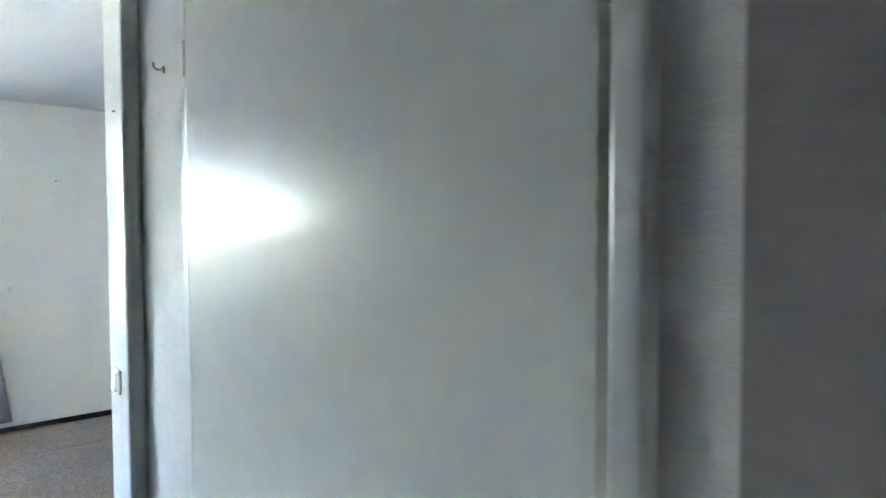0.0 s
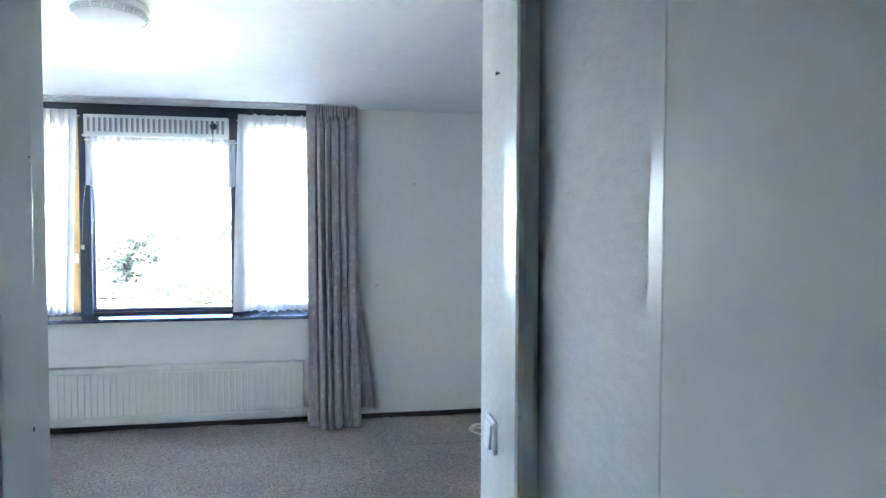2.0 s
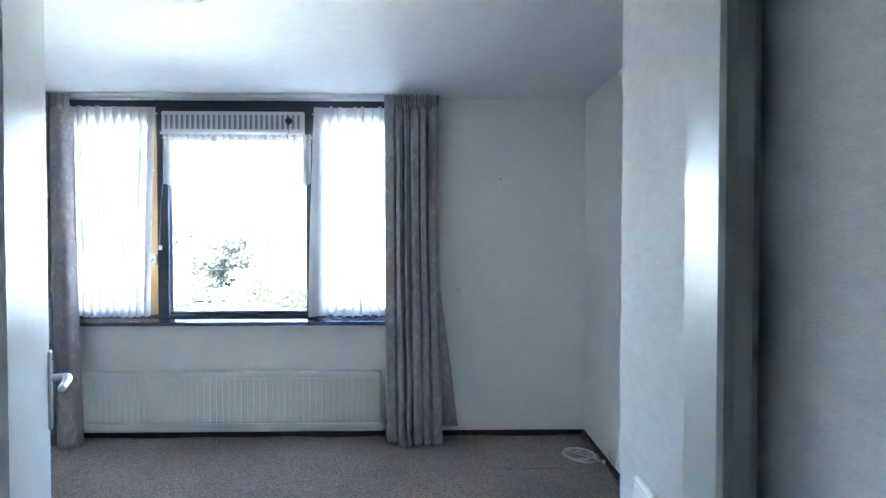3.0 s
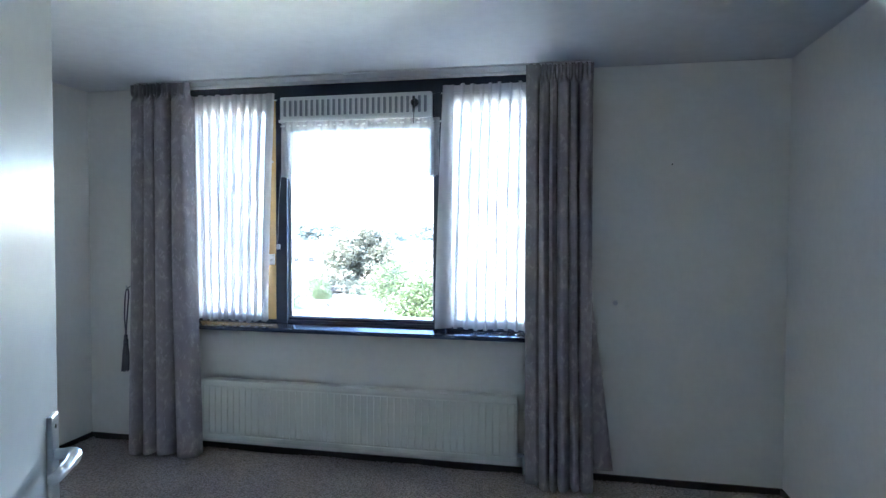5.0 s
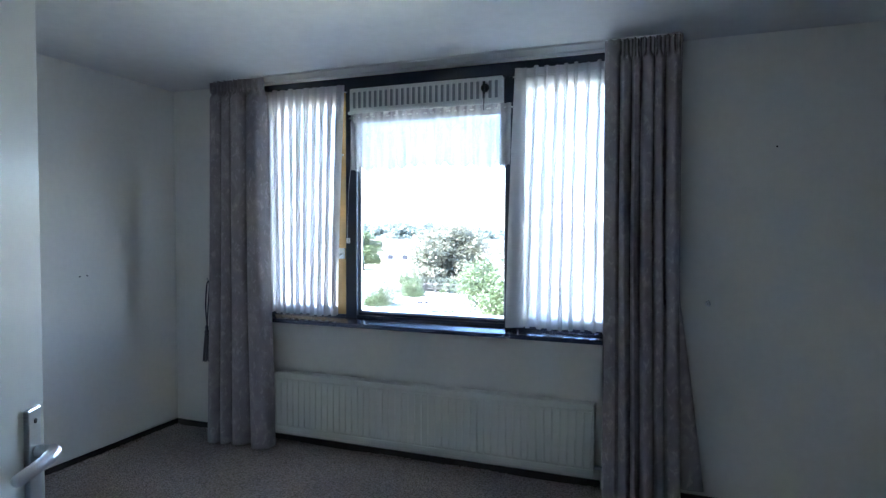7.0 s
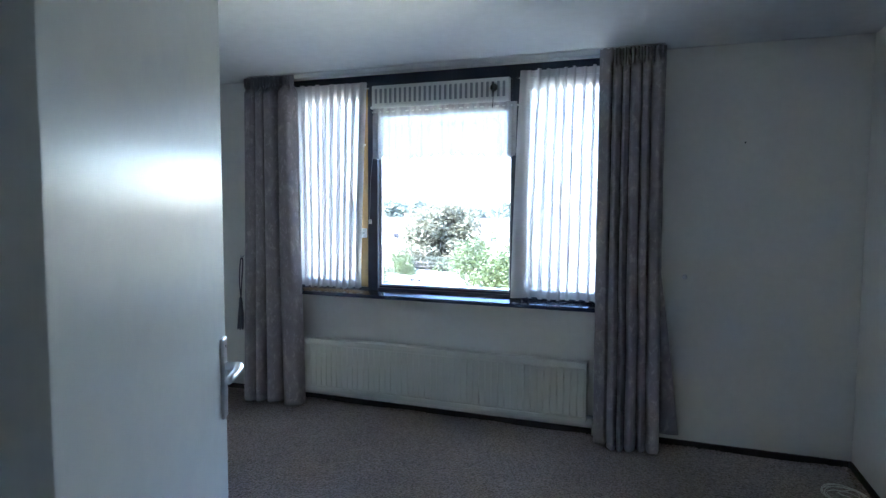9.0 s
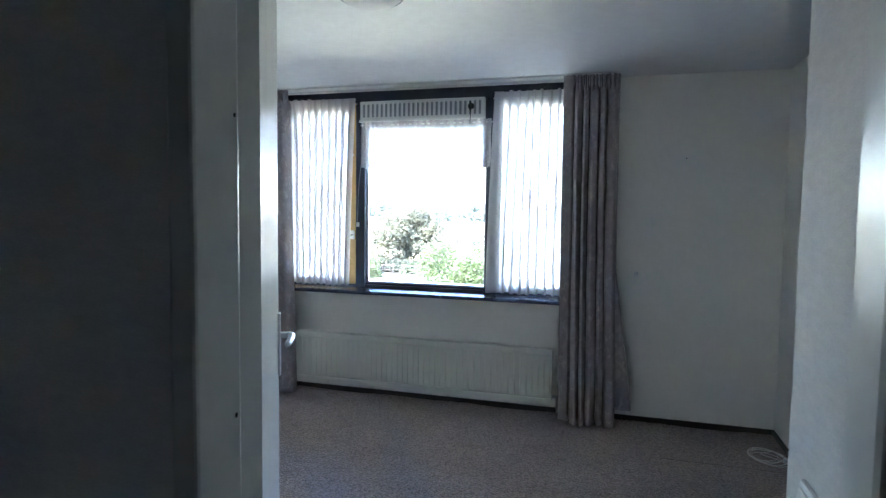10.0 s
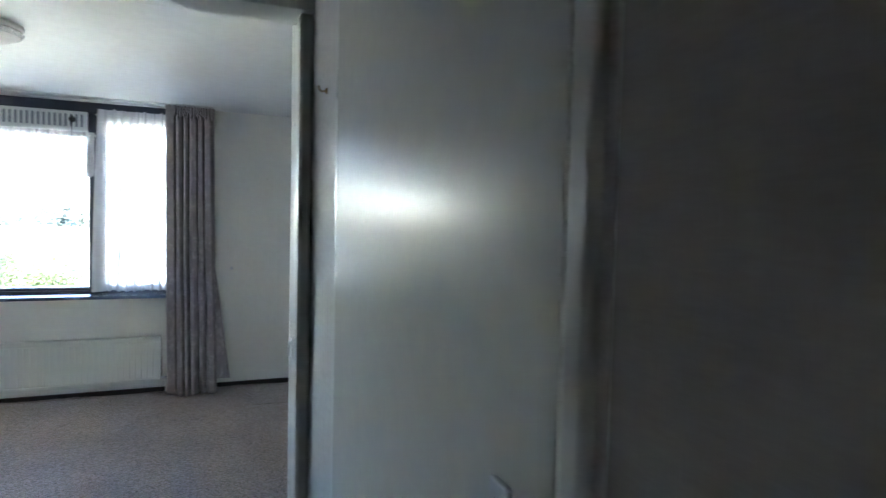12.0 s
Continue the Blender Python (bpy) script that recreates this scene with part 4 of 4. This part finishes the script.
door_frame("door_frame_1", [
    ("jamb", (XJ, -0.542, YD - 0.006, 1.085, F, 2.136), 0.006), ("rebate", (XJ, -0.570, 1.085, 1.186, F, 2.150), 0.004),
    ("jamb", (0.290, HR - 0.002, 0.999, 1.1025, F, 2.136), 0.012),
    ("head", (XJ, HR - 0.002, YD - 0.006, 1.085, 2.136, 2.186), 0.005), ("head_rebate", (XJ, XS, 1.085, 1.186, 2.150, 2.186), 0.004)],
    "grey-white painted wooden frame of the bedroom doorway",
    [(-0.5425, -0.5412, 1.067, 1.072, 1.135, 1.143), (-0.5425, -0.5412, 1.070, 1.075, 1.60, 1.606)])
hinge_plate = part("hinge_plate", box(bmesh.new(), -0.5705, -0.5685, 1.088, 1.112, 1.585, 1.675, 0.0006), BRASS, bpy.data.objects["door_frame_1"], "small dull metal hinge plate")
door_frame("door_frame_2", [
    ("jamb", (0.3285, HR + 0.06, 0.574, 0.605, F, 2.16), 0.001), ("jamb", (0.322, HR + 0.06, -0.50, -0.466, F, 2.16), 0.006),
    ("head", (0.327, HR + 0.06, -0.466, 0.574, 2.134, 2.16), 0.004)], "grey-white painted frame of the closed hall door")

# seam in the carpet and its ragged edge along the skirting
part("seam", box(bmesh.new(), 0.35, XR - 0.02, 4.026, 4.030, F - 0.002, F + 0.0015), CARPET_HALL, floor, "dark seam in the carpet")


def tufts():
    rnd = random.Random(9)
    vs, fs = [], []

    def tuft(x, y, h):
        for _ in range(3):
            a, l = rnd.uniform(0, 6.283), rnd.uniform(0.004, 0.011)
            i = len(vs)
            vs.extend([(x + l * math.cos(a), y + l * math.sin(a), F - 0.001), (x + l * math.cos(a + 2.1), y + l * math.sin(a + 2.1), F - 0.001),
                       (x + l * math.cos(a + 4.2), y + l * math.sin(a + 4.2), F - 0.001), (x + rnd.uniform(-0.008, 0.008), y + rnd.uniform(-0.008, 0.008), F + h)])
            fs.extend([(i, i + 1, i + 3), (i + 1, i + 2, i + 3), (i + 2, i, i + 3)])

    for k in range(2600):
        x = rnd.uniform(XL + 0.02, XR - 0.02)
        tuft(x, W - 0.018 - abs(rnd.gauss(0, 0.012)), rnd.uniform(0.006, 0.02) * (0.55 + 0.45 * math.sin(x * 7) * math.sin(x * 2.3)))
    for k in range(1500):
        y = rnd.uniform(YS + 0.03, W - 0.02)
        tuft(XR - 0.018 - abs(rnd.gauss(0, 0.012)), y, rnd.uniform(0.006, 0.018))
        tuft(XL + 0.018 + abs(rnd.gauss(0, 0.012)), y, rnd.uniform(0.006, 0.018))
    me = bpy.data.meshes.new("carpet_edge")
    me.from_pydata(vs, [], fs)
    me.materials.append(CARPET)
    tagged(new("carpet_edge", me), "ragged edge tufts of the grey-mauve carpet", "carpet", kind="stuff")


tufts()

# outdoors: a street of low houses and trees below the window
GZ = -6.0
tagged(part("ground", box(bmesh.new(), -1500, 1500, W + 0.4, 3000, GZ - 0.5, GZ), GROUND), "wide dry lawn below the house, reaching the horizon", "ground", kind="structure")
tagged(part("road", box(bmesh.new(), -70, 25, 40, 62, GZ, GZ + 0.04), ROAD), "pale paved parking street", "road", kind="structure")
tagged(part("pavement", box(bmesh.new(), -70, 25, 62, 65, GZ, GZ + 0.14), ROAD), "pale raised pavement along the street", "pavement", kind="structure")


def crown_mesh(name, seed, rx, rz, n, leaf, material, lumps=9, clump=(0.32, 0.55)):
    """A crown of many leaf sprays gathered in uneven lumps, with gaps between."""
    rnd = random.Random(seed)
    cs = []
    for _ in range(lumps):
        a, r, h = rnd.uniform(0, 6.283), rnd.uniform(0.15, 0.75), rnd.uniform(-0.6, 0.75)
        cs.append((rx * r * math.cos(a) * (1 - 0.4 * max(h, 0)), rx * r * math.sin(a) * (1 - 0.4 * max(h, 0)), rz * h, rnd.uniform(*clump)))
    vs, fs = [], []
    for k in range(n):
        c = cs[k % lumps]
        v = Vector((rnd.gauss(0, 1), rnd.gauss(0, 1), rnd.gauss(0, 1))).normalized() * (rnd.uniform(0.55, 1.08) ** 0.6)
        p = Vector((c[0] + v.x * c[3] * rx, c[1] + v.y * c[3] * rx, c[2] + v.z * c[3] * rz))
        s = leaf * rnd.uniform(0.6, 1.35)
        u = Vector((rnd.uniform(-1, 1), rnd.uniform(-1, 1), rnd.uniform(-0.6, 0.6))).normalized()
        w = u.cross(Vector((rnd.uniform(-1, 1), rnd.uniform(-1, 1), 1.2))).normalized()
        i = len(vs)
        vs += [p - u * s, p + w * s * 0.45, p + u * s, p - w * s * 0.45]
        fs.append((i, i + 1, i + 2, i + 3))
    me = bpy.data.meshes.new(name)
    me.from_pydata([tuple(v) for v in vs], [], fs)
    me.materials.append(material)
    return me


def trunk_mesh(name, seed, height, r):
    rnd = random.Random(seed)
    bm = bmesh.new()
    tube(bm, [(0.06 * rnd.uniform(-1, 1) * k, 0.06 * rnd.uniform(-1, 1) * k, height * k / 5) for k in range(6)], [r * (1 - 0.13 * k) * (1.25 if k == 0 else 1) for k in range(6)], 10)
    for k in range(6):
        a = 6.283 * k / 6 + rnd.uniform(-0.3, 0.3)
        z = height * rnd.uniform(0.45, 0.95)
        ln = height * rnd.uniform(0.4, 0.65)
        tube(bm, [(0, 0, z), (ln * 0.4 * math.cos(a), ln * 0.4 * math.sin(a), z + ln * 0.35), (ln * 0.7 * math.cos(a), ln * 0.7 * math.sin(a), z + ln * 0.8)], [r * 0.5, r * 0.3, r * 0.1], 7)
    return mesh_of(name, bm, BARK, True)


def tree(x, y, trunk, crown, cz, label, name="tree", scale=1.0, turn=0, group=""):
    t = thing(name, x, y, GZ, label, name, group)
    t.scale, t.rotation_euler = (scale,) * 3, (0, 0, radians(turn))
    o = new("trunk", trunk)
    o.parent = t
    c = new("crown", crown)
    c.parent, c.location = t, (0, 0, cz)
    return t


big = crown_mesh("crown", 11, 5.6, 4.6, 42000, 0.19, LEAF_DARK, 75, (0.16, 0.34))
side = crown_mesh("crown", 14, 5.6, 4.6, 30000, 0.19, LEAF_LIGHT, 60, (0.16, 0.34))
small = crown_mesh("crown", 12, 2.7, 2.5, 20000, 0.09, LEAF_LIGHT, 30)
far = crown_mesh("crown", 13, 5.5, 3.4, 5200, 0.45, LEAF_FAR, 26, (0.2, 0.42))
tr_big, tr_small = trunk_mesh("trunk", 21, 3.2, 0.34), trunk_mesh("trunk", 22, 2.0, 0.12)
def spot(slope, dist):
    return -0.06 + slope * (dist - 1.3), dist


x, y = spot(-0.36, 72)
tree(x, y, tr_big, big, 2.7, "broad full-leaved street tree beyond the parking street", scale=1.13)
x, y = spot(-0.272, 39)
tree(x, y, tr_small, small, 2.45, "bright green tall shrub near the house", "shrub", 1.15, 40, "shrubs by the street")
x, y = spot(-0.212, 37)
tree(x, y, tr_small, small, 2.5, "bright green tall shrub near the house", "shrub", 1.12, 130, "shrubs by the street")
x, y = spot(-0.495, 52)
tree(x, y, tr_small, small, 0.9, "low rounded green shrub by the street", "shrub", 0.8, 200, "shrubs by the street")
x, y = spot(-0.43, 60)
tree(x, y, tr_small, small, 0.7, "low rounded green shrub by the street", "shrub", 0.6, 75, "shrubs by the street")
x, y = spot(-0.535, 95)
tree(x, y, tr_big, side, 3.9, "street tree with pale leaves", scale=0.85, turn=150)
x, y = spot(-0.445, 62)
tree(x, y, tr_small, small, 2.0, "small pale-leaved tree beside the truck", "tree", 0.62, 15)
hedge_crown = crown_mesh("crown", 15, 3.2, 1.0, 7000, 0.12, LEAF_HEDGE, 20)
for sl, ds, tn in ((-0.39, 66, 0), (-0.345, 65, 60), (-0.31, 66, 150)):
    x, y = spot(sl, ds)
    tree(x, y, tr_small, hedge_crown, 0.9, "dense dark hedge at the foot of the tree", "hedge", 0.9, tn, "hedges by the street")
rnd = random.Random(2)
for k in range(46):
    s = -1.15 + 1.6 * (k + rnd.uniform(-0.4, 0.4)) / 46
    dd = rnd.uniform(190, 330)
    x, y = spot(s, dd)
    tree(x, y, tr_big, far, 3.4, "far tree on the skyline, haze mixed into its leaf colour", "tree", rnd.uniform(1.15, 1.7), rnd.uniform(0, 360), "far trees on the skyline")


def house(slope, dist, width, depth, eaves, ridge, turn, label):
    x, y = spot(slope, dist)
    t = thing("house", x, y, GZ, label, "house", "low row houses")
    t.rotation_euler = (0, 0, radians(turn))
    part("wall", box(bmesh.new(), -width / 2, width / 2, -depth / 2, depth / 2, 0, eaves), BRICK, t)
    bm = bmesh.new()
    o = 0.4
    v = [bm.verts.new(c) for c in ((-width / 2 - o, -depth / 2 - o, eaves - 0.1), (width / 2 + o, -depth / 2 - o, eaves - 0.1), (width / 2 + o, depth / 2 + o, eaves - 0.1),
                                   (-width / 2 - o, depth / 2 + o, eaves - 0.1), (-width / 2 - o, 0, ridge), (width / 2 + o, 0, ridge))]
    for f in ((0, 1, 5, 4), (2, 3, 4, 5), (0, 4, 3), (1, 2, 5), (3, 2, 1, 0)):
        bm.faces.new([v[i] for i in f])
    r = part("roof", bm, ROOF, t)
    part("chimney", box(bmesh.new(), width * 0.2, width * 0.2 + 0.7, -0.4, 0.4, eaves + 0.5, ridge + 0.9, 0.05), BRICK, r)
    n = max(2, int(width / 3.2))
    for k in range(n):
        cx = -width / 2 + width * (k + 0.5) / n
        for z0, z1 in ((0.8, 2.1),) + (((3.3, 4.4),) if eaves > 4.5 else ()):
            w = part("window", box(bmesh.new(), cx - 0.8, cx + 0.8, -depth / 2 - 0.06, -depth / 2 + 0.05, z0, z1, 0.02), WHITE_WOOD, t, "white window frame")
            part("pane", box(bmesh.new(), cx - 0.7, cx + 0.7, -depth / 2 - 0.075, -depth / 2 - 0.05, z0 + 0.1, z1 - 0.1), DARK_GLASS, w)


house(-0.475, 118, 26, 9, 3.0, 5.2, 4, "long low brick row house with a grey roof")
house(-0.20, 112, 20, 9, 3.2, 5.4, -3, "low brick row house beyond the trees")
house(-0.80, 125, 30, 9, 3.0, 5.2, 2, "long low brick row house with a grey roof")
house(-0.02, 128, 24, 9, 5.0, 7.4, -2, "two-storey brick house with a grey roof")


def pickup(slope, dist, turn):
    """A small truck with a two-door cab and an open flat bed with low side boards."""
    x, y = spot(slope, dist)
    t = thing("pickup_truck", x, y, GZ + 0.04, "white pickup truck with an open bed, parked on the pale street", "truck")
    t.rotation_euler, t.scale = (0, 0, radians(turn)), (0.88,) * 3

    def shell(prof, hw, taper):
        bm = bmesh.new()
        sides = []
        for s in (-1, 1):
            sides.append([bm.verts.new((px, s * (hw - taper * max(0, pz - 1.0)), pz)) for px, pz in prof])
        n = len(prof)
        for i in range(n):
            j = (i + 1) % n
            bm.faces.new((sides[0][i], sides[0][j], sides[1][j], sides[1][i]))
        bm.faces.new(sides[0])
        bm.faces.new(list(reversed(sides[1])))
        bmesh.ops.bevel(bm, geom=list(bm.edges), offset=0.04, segments=2, affect="EDGES")
        return bm

    part("body", shell([(-2.35, 0.4), (0.3, 0.4), (0.3, 1.02), (-1.45, 1.05), (-2.2, 0.92), (-2.4, 0.7)], 0.86, 0.0), CAR_PAINT, t)
    part("cab", shell([(-1.5, 1.0), (-0.85, 1.7), (-0.5, 1.76), (0.28, 1.76), (0.3, 1.0)], 0.84, 0.2), CAR_PAINT, t)
    part("chassis", box(bmesh.new(), 0.3, 2.4, -0.4, 0.4, 0.45, 0.62, 0.02), SIDING, t)
    bed = part("bed", box(bmesh.new(), 0.36, 2.45, -0.88, 0.88, 0.72, 0.82, 0.015), CAR_PAINT, t)
    for s in (-1, 1):
        part("side_board", box(bmesh.new(), 0.36, 2.45, s * 0.86 - 0.02, s * 0.86 + 0.02, 0.82, 1.12, 0.01), CAR_PAINT, bed)
        part("bed_support", box(bmesh.new(), 0.36, 2.4, s * 0.7 - 0.03, s * 0.7 + 0.03, 0.6, 0.72, 0.01), SIDING, bed)
        for x0, x1 in ((-0.98, -0.42), (-0.3, 0.18)):
            part("side_window", box(bmesh.new(), x0, x1, s * 0.76 - 0.02, s * 0.76 + 0.02, 1.1, 1.56, 0.01), DARK_GLASS, t)
        for wx in (-1.55, 1.5):
            bm = bmesh.new()
            lathe(bm, [(0.05, -0.1), (0.31, -0.1), (0.34, -0.06), (0.34, 0.06), (0.31, 0.1), (0.05, 0.1)], 20, pose(wx, s * 0.78, 0.34, 90))
            w = part("wheel", bm, TYRE, t, smooth=True)
            bm = bmesh.new()
            lathe(bm, [(0.03, -0.105), (0.2, -0.105), (0.2, 0.105), (0.03, 0.105)], 16, pose(wx, s * 0.78, 0.34, 90))
            part("rim", bm, STEEL, w)
    part("end_board", box(bmesh.new(), 2.43, 2.47, -0.86, 0.86, 0.82, 1.12, 0.01), CAR_PAINT, bed)
    part("windscreen", box(bmesh.new(), -0.42, 0.42, -0.62, 0.62, -0.012, 0.012, 0.005, pose(-1.2, 0, 1.34, 0, -47, 0)), DARK_GLASS, t)


pickup(-0.397, 47.0, 4)


# low grey fence along the far side of the street
fx0, fy = spot(-0.47, 63.4)
fx1, _ = spot(-0.30, 63.4)
fence = thing("fence", fx0, fy, GZ + 0.14, "low grey street fence with thin rails", "fence")
nposts = 9
for k in range(nposts):
    px = (fx1 - fx0) * k / (nposts - 1)
    part("post", box(bmesh.new(), px - 0.06, px + 0.06, -0.06, 0.06, 0, 1.1, 0.01), ROOF, fence)
for z in (0.45, 0.95):
    part("rail", box(bmesh.new(), 0, fx1 - fx0, -0.03, 0.03, z, z + 0.09, 0.01), ROOF, fence)
